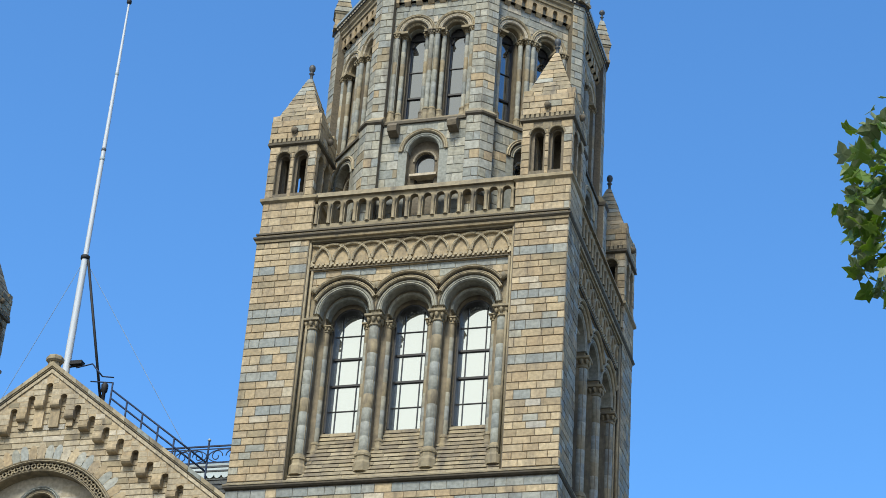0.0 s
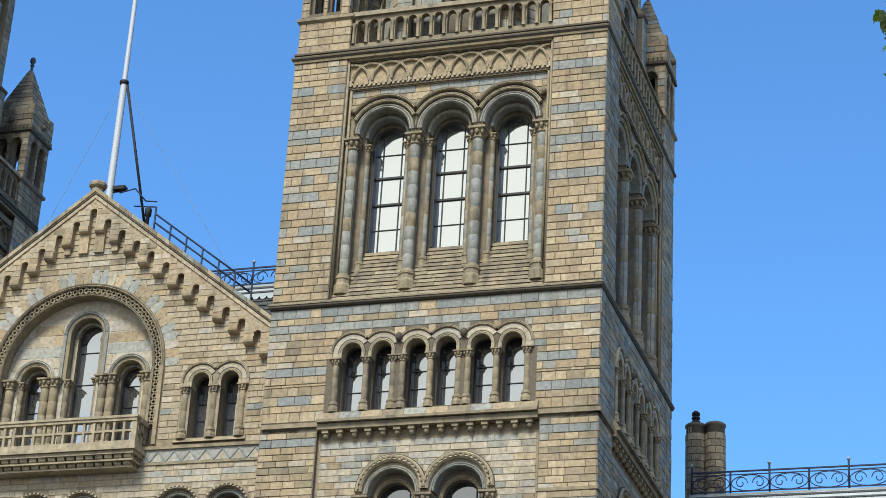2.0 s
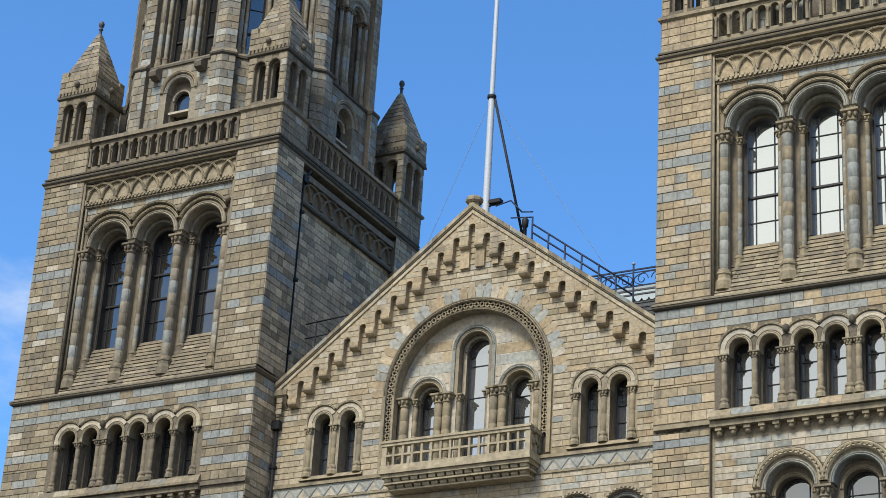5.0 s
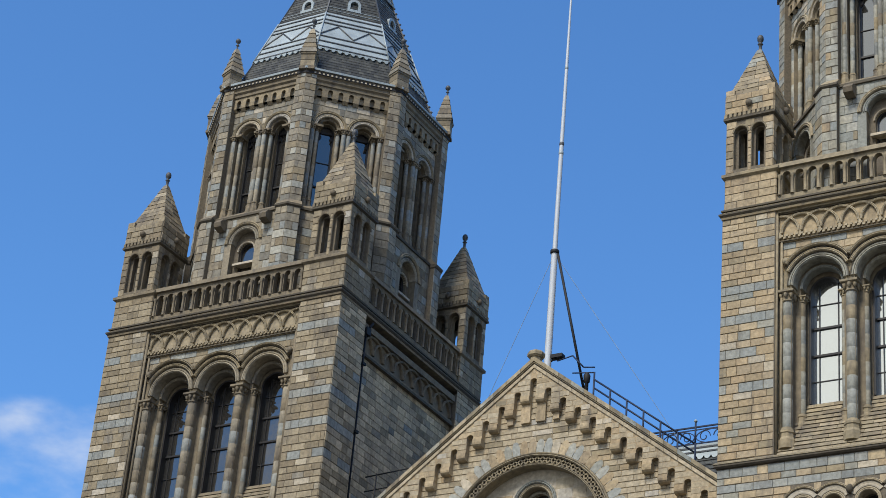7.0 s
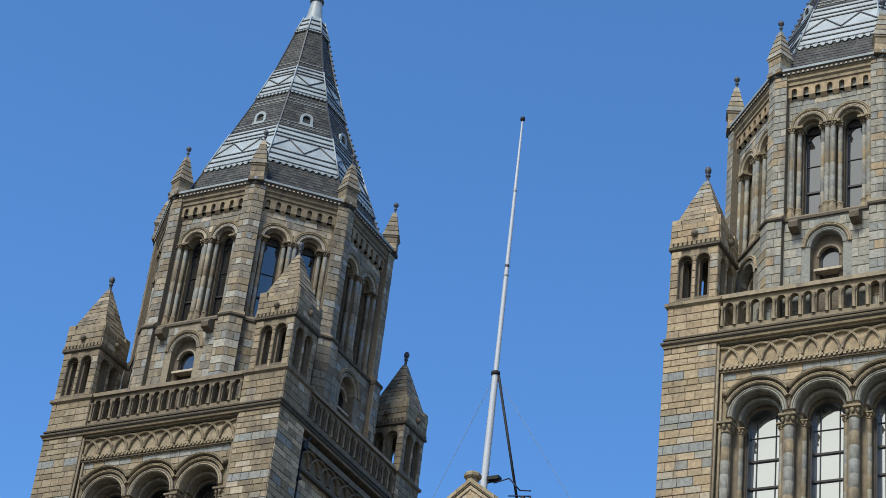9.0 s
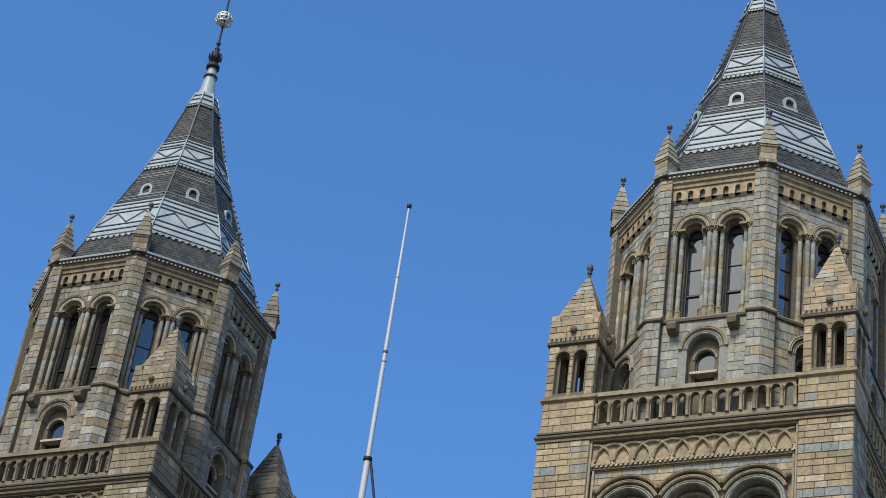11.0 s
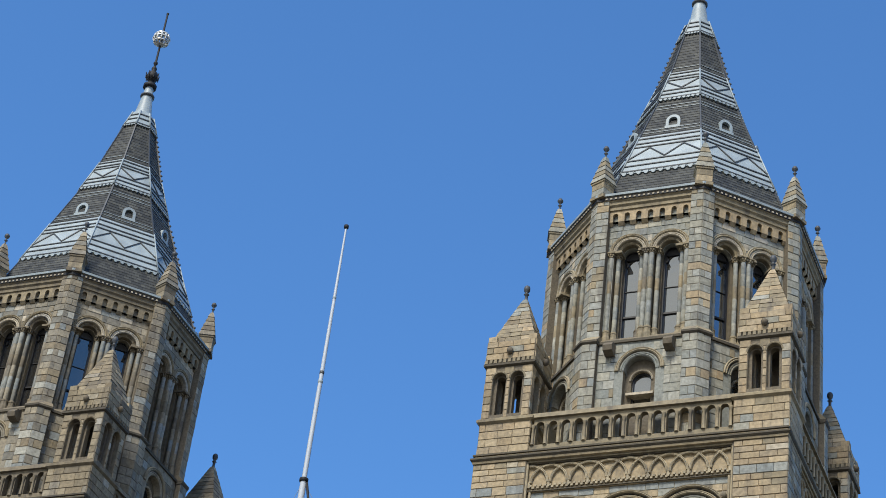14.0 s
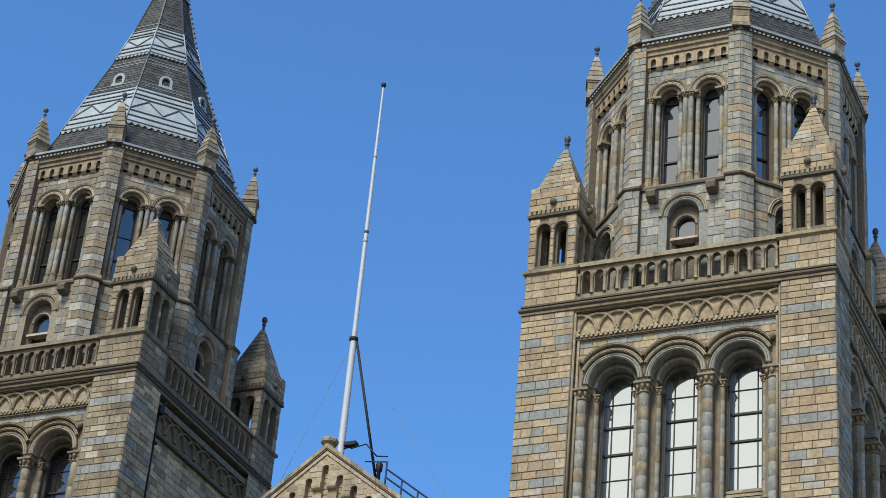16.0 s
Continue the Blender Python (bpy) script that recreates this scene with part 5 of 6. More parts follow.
def build_gable(t):
    c = MB(PALEMORTAR).face(0)
    small = [(s + d, 0.27, 21.75, ARC_Z) for s in PAIRS for d in (-0.45, 0.45)]
    # lower storey with paired arches
    low = [(s + d, 0.60, 15.0, 19.62) for s in (-4.42, 0.0, 4.42) for d in (-0.74, 0.74)]
    # darker soffits carry the shade inside the openings
    c.wall(-GHALF, GHALF, 0.0, 21.45, GN, 0.3, low, soffit=TRIMDIM)
    c.wall(-GHALF, GHALF, 0.0, 21.4, GN - 0.3, 0.5, [(a, 0.46, 15.0, 19.62) for a, *_ in low], soffit=TRIMDIM)
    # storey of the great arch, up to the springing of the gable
    c.wall(-GHALF, -2.9, 21.45, 24.5, GN, 0.8, [s for s in small if s[0] < 0], soffit=TRIMDIM)
    c.wall(2.9, GHALF, 21.45, 24.5, GN, 0.8, [s for s in small if s[0] > 0], soffit=TRIMDIM)
    # middle with the great recess
    seg = 24
    R, SP = 2.71, 23.98
    for s in (-1, 1):
        q = [(s * R, 21.45), (s * 2.9, 21.45), (s * 2.9, SP), (s * R, SP)]
        vs = [(u, GN, z) for u, z in q]
        c.add(vs, [(3, 2, 1, 0) if s > 0 else (0, 1, 2, 3)])
    # upper triangle, round the arch
    for i in range(seg):
        a, b = math.pi * (1 - i / seg), math.pi * (1 - (i + 1) / seg)
        ua, ub = R * math.cos(a), R * math.cos(b)
        c.add([(ua, GN, SP + R * math.sin(a)), (ub, GN, SP + R * math.sin(b)), (ub, GN, gable_top(ub)), (ua, GN, gable_top(ua))], [(3, 2, 1, 0)])
    for s in (-1, 1):
        e = (APEX - 24.5) / SLOPE
        pts = [(s * R, SP), (s * 2.9, SP), (s * 2.9, 24.5), (s * e, 24.5), (s * R, gable_top(R))]
        c.add([(u, GN, z) for u, z in pts], [tuple(range(5))[::-1] if s > 0 else tuple(range(5))])
    # back of the gable wall
    c.add([(-GHALF, GN - 1.3, 21.4), (GHALF, GN - 1.3, 21.4), (GHALF, GN - 1.3, gable_top(GHALF)), (0, GN - 1.3, APEX), (-GHALF, GN - 1.3, gable_top(GHALF))], [(0, 1, 2, 3, 4)])
    # soffit of the great arch
    loop = [(-R, 21.45), (-R, SP)] + [(R * math.cos(math.pi * (1 - i / seg)), SP + R * math.sin(math.pi * (1 - i / seg))) for i in range(1, seg)] + [(R, SP), (R, 21.45)]
    k = len(loop)
    c.add([(u, GN, z) for u, z in loop] + [(u, GN - 0.36, z) for u, z in loop], [(i, i + 1, k + i + 1, k + i) for i in range(k - 1)], TRIM)
    # tympanum with three windows
    tri = [(-1.53, 0.46, 21.6, 23.95), (0.0, 0.52, 21.6, 25.35), (1.53, 0.46, 21.6, 23.95)]
    tym = MB(PALE).face(0)
    # soffits here are coloured dark for the shade of the reveals too
    tym.wall(-2.5, 2.5, 21.45, 26.45, GN - 0.36, 0.3, tri, mat=PALE, soffit=TRIMDIM)
    tym.wall(-2.5, 2.5, 21.45, 26.45, GN - 0.66, 0.26, [(-1.53, 0.36, 21.6, 23.95), (0, 0.40, 21.6, 25.35), (1.53, 0.36, 21.6, 23.95)], mat=PALE, soffit=TRIMDIM)
    wall = part("wall", c, t)
    parts("tympanum", tym, t)
    keep = []
    b = MB(BUFF).face(0)
    gb = lambda z: BLUE if abs(z - 22.66) < 0.1 else None
    holes = [arch_hole(0, 2.85, 21, 23.98), *[arch_hole(a, 0.27, 21.3, ARC_Z, 0.30) for a, *_ in small]]
    b.courses(-GHALF, GHALF, 21.55, 29.4, GN, holes=holes, mats=GABLEMIX, bands=gb, seed=500, limit=GLIM, keep=keep, height=0.187, length=0.58)
    b.courses(-GHALF, GHALF, 14.0, 21.0, GN, holes=[arch_hole(a, 0.6, 14, 19.62, 0.16) for a, *_ in low], mats=[(WASHED, 0.35), (PALE, 0.60), (BLUEPALE, 0.05)], seed=501, height=0.19)
    tw = [arch_hole(a, w, 21, s, 0.24) for a, w, _, s in tri]
    b.courses(-2.4, 2.4, 22.2, 26.4, GN - 0.36, holes=tw, mats=[(PALE, 0.8), (BUFF, 0.2)], bands=lambda z: BLUEPALE if abs(z - 24.9) < 0.14 or abs(z - 22.9) < 0.14 else None, seed=502, limit=lambda z: (-2.42, 2.42) if z < 23.98 else (-math.sqrt(max(0.0, 2.42 ** 2 - (z - 23.98) ** 2)), math.sqrt(max(0.0, 2.42 ** 2 - (z - 23.98) ** 2))), proud=0.006, height=0.36, length=0.8)
    part("block_facing", b, wall, kind="stuff")
    keep.sort(key=lambda q: abs(q[0]))
    facing_blocks(t, wall, keep, 0)
    # voussoirs, alternating buff and blue-grey
    for i in range(35):
        a0, a1 = 180 * i / 35 + 0.2, 180 * (i + 1) / 35 - 0.2
        v = MB(BLUE).face(0)
        edge = [(2.83, radians(a0 + (a1 - a0) * j / 5)) for j in range(6)]
        edge += [(3.10 + (0.17 + 0.03 * (i % 2)) * math.sin(math.pi * j / 5) ** 0.6, radians(a0 + (a1 - a0) * j / 5)) for j in range(5, -1, -1)]
        ring = [(r0 * math.cos(g), n, 23.98 + r0 * math.sin(g)) for n in (GN + 0.024, GN - 0.05) for r0, g in edge]
        v.add(ring, [tuple(range(12))] + [(j, 12 + j, 12 + (j + 1) % 12, (j + 1) % 12) for j in range(12)], (BLUEPALE, BUFF, GREY, BUFF, BLUEPALE, PALE)[(i * i + i // 2) % 6])
        part("voussoir", v, wall)
    ga = MB(TRIM).face(0)
    ga.arch(0, 23.98, 2.70, 2.82, GN - 0.1, GN + 0.09, seg=32, bead=0.04)
    ga.arch(0, 23.98, 2.42, 2.50, GN - 0.4, GN + 0.05, seg=32, bead=0.03)
    # dark back and legs paint the shade of the hollow behind the lattice
    ga.arch(0, 23.98, 2.5, 2.7, GN - 0.2, GN - 0.09, seg=32, mat=DARKTRIM)
    for s in (-1, 1):
        for a, w, o, m in ((2.76, 0.12, 0.09, TRIM), (2.46, 0.08, 0.05, TRIM), (2.60, 0.2, -0.09, DARKTRIM)):
            ga.box(s * a - w / 2, s * a + w / 2, GN - 0.2, GN + o, 21.6, 23.98, m)
    parts("arch_ring", ga, t)
    # lattice in the arch's hollow
    la = MB(TRIM).face(0)
    nn = 44
    for i in range(nn):
        a, b2 = math.pi * i / nn, math.pi * (i + 1) / nn
        for r0, r1 in ((2.51, 2.69), (2.69, 2.51)):
            la.bar((r0 * math.cos(a), GN, 23.98 + r0 * math.sin(a)), (r1 * math.cos(b2), GN, 23.98 + r1 * math.sin(b2)), 0.045, mat=TRIM)
    for s in (-1, 1):
        for i in range(10):
            z = 22.2 + 0.178 * i
            la.bar((s * 2.51, GN, z), (s * 2.69, GN, z + 0.178), 0.045)
            la.bar((s * 2.69, GN, z), (s * 2.51, GN, z + 0.178), 0.045)
    part("lattice", la, t)
    # three windows of the recess
    for a, hw, sp, gw in ((-1.53, 0.46, 23.95, 0.36), (0.0, 0.52, 25.35, 0.40), (1.53, 0.46, 23.95, 0.36)):
        h = MB(TRIM).face(0)
        n0 = GN - 0.36
        h.arch(a, sp, hw + 0.10, hw + 0.21, n0 - 0.1, n0 + 0.07, seg=16, bead=0.03, mat=GREY)
        h.arch(a, sp, hw - 0.02, hw + 0.09, n0 - 0.25, n0 + 0.02, seg=16, bead=0.03)
        h.arch(a, sp, gw, gw + 0.08, n0 - 0.5, n0 - 0.25, seg=16, bead=0.02, mat=GREY)
        if a == 0:
            for s in (-1, 1):
                x0, x1 = sorted((s * (hw + 0.10), s * (hw + 0.21)))
                h.box(x0, x1, n0 - 0.05, n0 + 0.05, 23.95, sp, GREY)
                x0, x1 = sorted((s * (hw - 0.02), s * (hw + 0.09)))
                h.box(x0, x1, n0 - 0.2, n0 + 0.015, 23.95, sp)
        parts("arch_ring", h, t)
        window(t, 0, a, GN - 0.88, gw, 21.7, sp, rails=(0.3, 0.55, 0.8), posts=(), glass=SKYGLASS, cusp=True)
    for u in (-2.22, -1.98, -1.06, -0.78, -0.5, 0.5, 0.78, 1.06, 1.98, 2.22):
        column(t, 0, u, GN - (0.28 if abs(u) in (2.22, 1.06, 0.78) else 0.48), 21.75, 23.93, 0.13 if abs(u) in (2.22, 1.06, 0.78) else 0.10, banded=False)
    # paired windows at both sides
    for s in PAIRS:
        for d in (-0.45, 0.45):
            h = MB(PALE).face(0)
            a0, a1 = (41.0, 180.0) if d < 0 else (0.0, 139.0)
            h.arch(s + d, ARC_Z, 0.265, 0.355, GN - 0.3, GN + 0.035, seg=14, bead=0.02, mat=BALCONY)
            # groove shade painted as dark rings, as in the arcade
            h.arch(s + d, ARC_Z, 0.356, 0.375, GN - 0.1, GN + 0.018, seg=14, mat=DARKTRIM)
            h.arch(s + d, ARC_Z, 0.376, 0.51, GN - 0.1, GN + 0.03, max(0, a0 - 8), min(180, a1 + 8), seg=14, bead=0.005, mat=PALE)
            h.arch(s + d, ARC_Z, 0.511, 0.525, GN - 0.1, GN + 0.035, a0, a1, seg=14, mat=DARKTRIM)
            h.arch(s + d, ARC_Z, 0.526, 0.60, GN - 0.1, GN + 0.08, a0, a1, seg=14, bead=0.025, mat=BALCONY)
            for e in (-1, 1):
                x0, x1 = sorted((s + d + e * 0.265, s + d + e * 0.355))
                h.box(x0, x1, GN - 0.3, GN + 0.03, 23.27, ARC_Z, BALCONY)
                if e * d > 0:
                    x0, x1 = sorted((s + d + e * 0.526, s + d + e * 0.60))
                    h.box(x0, x1, GN - 0.1, GN + 0.06, 23.27, ARC_Z, BALCONY)
                    x0, x1 = sorted((s + d + e * 0.36, s + d + e * 0.525))
                    h.box(x0, x1, GN - 0.1, GN + 0.025, 23.27, ARC_Z, PALE)
            parts("arch_ring", h, t)
            window(t, 0, s + d, GN - 0.58, 0.27, 21.75, ARC_Z, rails=(0.36, 0.62), posts=(), glass=SKYGLASS, cusp=True, fd=0.12, head=0.35)
        for d in (-0.88, 0.0, 0.88):
            column(t, 0, s + d, GN - 0.01, 21.92, 23.28, 0.09, banded=False, plinth=0.2)
        sl = MB(TRIM).face(0)
        sl.wedge(s - 1.1, s + 1.1, GN - 0.4, GN + 0.12, 21.6, 21.72, GN + 0.02)
        part("sill", sl, t)
    # string, zigzag frieze
    st = MB(TRIM).face(0)
    st.box(-GHALF, GHALF, GN - 0.2, GN + 0.07, 21.44, 21.54)
    st.box(-GHALF, GHALF, GN - 0.2, GN + 0.05, 20.98, 21.04)
    part("string_course", st, t)
    zz = MB(BLUEPALE).face(0)
    zz.box(-GHALF, GHALF, GN - 0.1, GN + 0.012, 21.04, 21.44)
    for i in range(27):
        u = -GHALF + 0.49 * i
        zz.bar((u, GN + 0.012, 21.08), (u + 0.245, GN + 0.012, 21.4), 0.035, mat=BLUE)
        zz.bar((u + 0.245, GN + 0.012, 21.4), (u + 0.49, GN + 0.012, 21.08), 0.035, mat=BLUE)
        zz.add([(u + 0.08, GN + 0.022, 21.07), (u + 0.41, GN + 0.022, 21.07), (u + 0.245, GN + 0.022, 21.30)], [(2, 1, 0)], PALE)
    part("zigzag_frieze", zz, t)
    for a, hw, z0, sp in low:
        h = MB(TRIM).face(0)
        h.arch(a, sp, 0.62, 0.735, GN - 0.1, GN + 0.09, seg=18, bead=0.04)
        for i in range(17):
            g = math.pi * (i + 0.5) / 17
            h.box(a + 0.68 * math.cos(g) - 0.025, a + 0.68 * math.cos(g) + 0.025, GN, GN + 0.115, sp + 0.68 * math.sin(g) - 0.025, sp + 0.68 * math.sin(g) + 0.025, PALE)
        h.arch(a, sp, 0.47, 0.6, GN - 0.3, GN - 0.02, seg=18, bead=0.03, mat=GREY)
        parts("arch_ring", h, t)
        window(t, 0, a, GN - 0.75, 0.46, 15.0, 19.62, rails=(0.5, 0.7, 0.88), posts=(-0.6, 0.6))
    # stepped corbel table under the coping: a proud coursed face, bullnosed brackets and tall slots between them
    P, PER, SW = GN + 0.22, 0.517, 0.105
    slot_top = lambda u: gable_top(u) - 0.43
    slots = [PER * k for k in range(-12, 13)]
    heads = [PER * (k + 0.5) for k in range(-12, 12)]

    def corbel_holes(z):
        out = [(u - SW, u + SW) for u in slots if z < slot_top(u)]
        return out + [(u - PER / 2 - 0.001, u + PER / 2 + 0.001) for u in heads if z < gable_top(u) - 0.80]
    face = MB(BUFF).face(0)
    for u in heads:
        q = [(u - PER / 2 + SW, gable_top(u) - 0.80), (u + PER / 2 - SW, gable_top(u) - 0.80)]
        q += [(x, gable_top(x) - 0.04) for x, _ in q[::-1]]
        v = [(x, P - 0.008, z) for x, z in q] + [(x, GN, z) for x, z in q]
        face.add(v, [(3, 2, 1, 0), (0, 1, 5, 4), (1, 2, 6, 5), (3, 0, 4, 7)], BUFF)
    for u in slots:
        # round head of the slot
        arc = [(u + SW * math.cos(math.pi * i / 6), slot_top(u) - 0.07 + 0.07 * math.sin(math.pi * i / 6)) for i in range(7)]
        top = [(x, gable_top(x) - 0.04) for x, _ in arc]
        v = [(x, n, z) for n in (P - 0.008, GN) for x, z in arc + top]
        face.add(v, [(i, i + 1, 8 + i, 7 + i) for i in range(6)] + [(i + 1, i, 14 + i, 15 + i) for i in range(6)], BUFF)
    table = part("corbel_table", face, t)
    tb = MB(BUFF).face(0)
    tb.courses(-GHALF + 0.1, GHALF - 0.1, 23.8, 29.53, P - 0.018, holes=[corbel_holes], mats=GABLEMIX, seed=510, limit=GLIM, proud=0.018, length=0.62, height=0.187)
    part("block_facing", tb, table, kind="stuff")
    prof = [(0.0, 0.24), (0.0, 0.0), (0.13, 0.0), (0.19, 0.02), (0.235, 0.07), (0.25, 0.13), (0.25, 0.24)]
    m = len(prof)
    for u in heads:
        if abs(u) + 0.2 > GHALF:
            continue
        z = gable_top(u) - 1.04
        k = MB(BUFF).face(0)
        v = [(u + e, GN + n, z + d) for e in (-0.15, 0.15) for n, d in prof]
        k.add(v, [tuple(range(m))[::-1], tuple(range(m, 2 * m))] + [(j, j + 1, m + 1 + j, m + j) for j in range(m - 1)] + [(m - 1, 0, m, 2 * m - 1)], BUFF)
        part("bracket", k, t)
    # the long slots by the apex run down between thin strips
    for s in (-1, 1):
        for u, hw2 in ((PER / 2, PER / 2 - SW), (PER * 1.5, PER / 2 - SW - 0.05)):
            k = MB(BUFF).face(0)
            k.box(s * u - hw2, s * u + hw2, GN, GN + 0.11, 27.78, gable_top(u) - 1.04, BUFF)
            part("apex_strip", k, t)
    # coping
    for s in (-1, 1):
        n = 15
        for i in range(n):
            a, bb = GHALF * i / n, GHALF * (i + 1) / n - 0.01
            cp = MB(BUFF).face(0)
            def slab(n0, n1, lo, hi, mat):
                v = [(s * u, nn2, gable_top(u) + d) for u in (a, bb) for nn2 in (n0, n1) for d in (lo, hi)]
                cp.add(v, [(0, 1, 3, 2), (4, 6, 7, 5), (0, 4, 5, 1), (2, 3, 7, 6), (0, 2, 6, 4), (1, 5, 7, 3)] if s > 0 else [(2, 3, 1, 0), (5, 7, 6, 4), (1, 5, 4, 0), (6, 7, 3, 2), (4, 6, 2, 0), (3, 7, 5, 1)], mat)
            slab(GN - 0.55, GN + 0.30, 0.12, 0.26, (TRIM, BALCONY, TRIM, GREY)[i % 4])
            slab(GN - 0.5, GN + 0.27, 0.07, 0.12, TRIM)
            # dark slab paints the shadow line between the coping's layers
            slab(GN - 0.5, GN + 0.24, 0.025, 0.07, DARKTRIM)
            slab(GN - 0.4, GN + 0.25, -0.09, 0.025, WASHED)
            part("coping_stone", cp, t)
        kn = MB(TRIM).face(0)
        u = s * (GHALF - 0.25)
        zk = gable_top(GHALF)
        kn.box(u - 0.22, u + 0.22, GN - 0.1, GN + 0.27, zk - 0.12, zk + 0.06)
        kn.wedge(u - 0.19, u + 0.19, GN - 0.1, GN + 0.12, zk - 0.34, zk - 0.125, GN + 0.24)
        kn.wedge(u - 0.15, u + 0.15, GN - 0.1, GN + 0.02, zk - 0.52, zk - 0.345, GN + 0.13)
        part("kneeler", kn, t)
    rp = MB(IRON).face(0)
    u0 = -GHALF + 0.12
    rp.bar((u0, GN + 0.10, 15.0), (u0, GN + 0.10, 23.4), 0.10, seg=8)
    rp.box(u0 - 0.14, u0 + 0.14, GN + 0.0, GN + 0.22, 23.35, 23.62)
    for z in (16.5, 18.4, 20.3, 22.1):
        rp.box(u0 - 0.10, u0 + 0.10, GN + 0.0, GN + 0.17, z, z + 0.09)
    part("downpipe", rp, t, "dark iron rainwater pipe")
    cs = MB(BUFF).face(0)
    cs.ring([(0.18, 29.7), (0.18, 29.96)], 8, centre=(-0.08, GN + 0.02), mat=TRIM)
    cs.ring([(0.20, 29.95), (0.255, 30.01), (0.255, 30.10), (0.21, 30.16), (0.14, 30.18)], 8, centre=(-0.08, GN + 0.02), mat=TRIM)
    part("cap_stone", cs, t)


build_gable(gable)


def build_balcony():
    t = thing("balcony", "openwork terracotta balcony on two rows of small corbels", "balcony", at=(GX + 0.09, -GN, 0))
    H, D = 2.41, 0.70
    s = MB(BALCONY).face(0)
    s.box(-H - 0.02, H + 0.02, 0.0, D + 0.02, 21.36, 21.52)
    s.box(-H - 0.05, H + 0.05, 0.0, D + 0.06, 21.26, 21.355)
    s.box(-H + 0.01, H - 0.01, 0.0, D - 0.01, 21.15, 21.255)
    parts("slab", s, t)
    r = MB(BALCONY).face(0)
    r.box(-H - 0.04, H + 0.04, D - 0.18, D + 0.05, 22.20, 22.27)
    r.box(-H - 0.01, H + 0.01, D - 0.15, D + 0.02, 22.11, 22.20)
    r.box(-H, H, D - 0.13, D - 0.012, 21.80, 21.86)
    for e in (-1, 1):
        a, b = sorted((e * (H - 0.16), e * (H + 0.04)))
        r.box(a, b, 0, D - 0.18, 22.12, 22.26)
        a, b = sorted((e * (H - 0.12), e * (H - 0.012)))
        r.box(a, b, 0, D - 0.15, 21.79, 21.87)
        r.box(a, b, 0.2, 0.30, 21.5, 22.13)
    part("handrail", r, t)
    for i in range(16):
        k = MB(BALCONY).face(0)
        u = -H + 0.07 + (2 * H - 0.14) / 15 * i
        w = 0.036 if 0 < i < 15 else 0.08
        k.box(u - w, u + w, D - 0.11, D - 0.006, 21.52, 22.12)
        part("post", k, t)
    # two rows of small rounded corbels, each over a roll
    for row, (z0, z1, d) in enumerate(((21.03, 21.15, D - 0.06), (20.87, 20.97, D - 0.20))):
        n = 16
        e = H - 0.06 - 0.07 * row
        # darker backing puts the shade of the gaps between corbels into colour
        bk = MB(TRIMDIM).face(0)
        bk.box(-e, e, 0, d - 0.22, z0, z1)
        bk.box(-e - 0.01, e + 0.01, 0, d - 0.05, z0 - 0.05, z0, BALCONY)
        parts("backing", bk, t)
        w = (2 * e) / n * 0.38
        for i in range(n):
            k = MB(BALCONY).face(0)
            u = -e + 2 * e * (i + 0.5) / n
            prof = [(0.0, z1), (0.0, z0), (d - 0.06, z0), (d - 0.02, z0 + 0.03), (d, z0 + 0.08), (d, z1)]
            v = [(u + x, nn, zz) for x in (-w, w) for nn, zz in prof]
            k.add(v, [tuple(range(6))[::-1], tuple(range(6, 12))] + [(j, j + 1, 7 + j, 6 + j) for j in range(5)] + [(5, 0, 6, 11)], BALCONY)
            part("corbel", k, t)


build_balcony()

# ---------------------------------------------------------------- roofs behind
roof = MB(SLATE).free()
zr, ze = APEX - 0.1, APEX - 0.1 - SLOPE * 6.6
for s in (-1, 1):
    for i in range(30):
        a, b = i / 30, (i + 1) / 30
        v = [(GX + s * 6.6 * a, -GN + 0.6, zr - (zr - ze) * a), (GX + s * 6.6 * a, 9, zr - (zr - ze) * a), (GX + s * 6.6 * b, 9, zr - (zr - ze) * b + 0.03), (GX + s * 6.6 * b, -GN + 0.6, zr - (zr - ze) * b + 0.03)]
        roof.add(v, [(0, 1, 2, 3) if s < 0 else (3, 2, 1, 0)])
hall = thing("front_roof", "slate roof behind the terracotta gable", "roof")
part("slate_roof", roof, hall, kind="stuff")


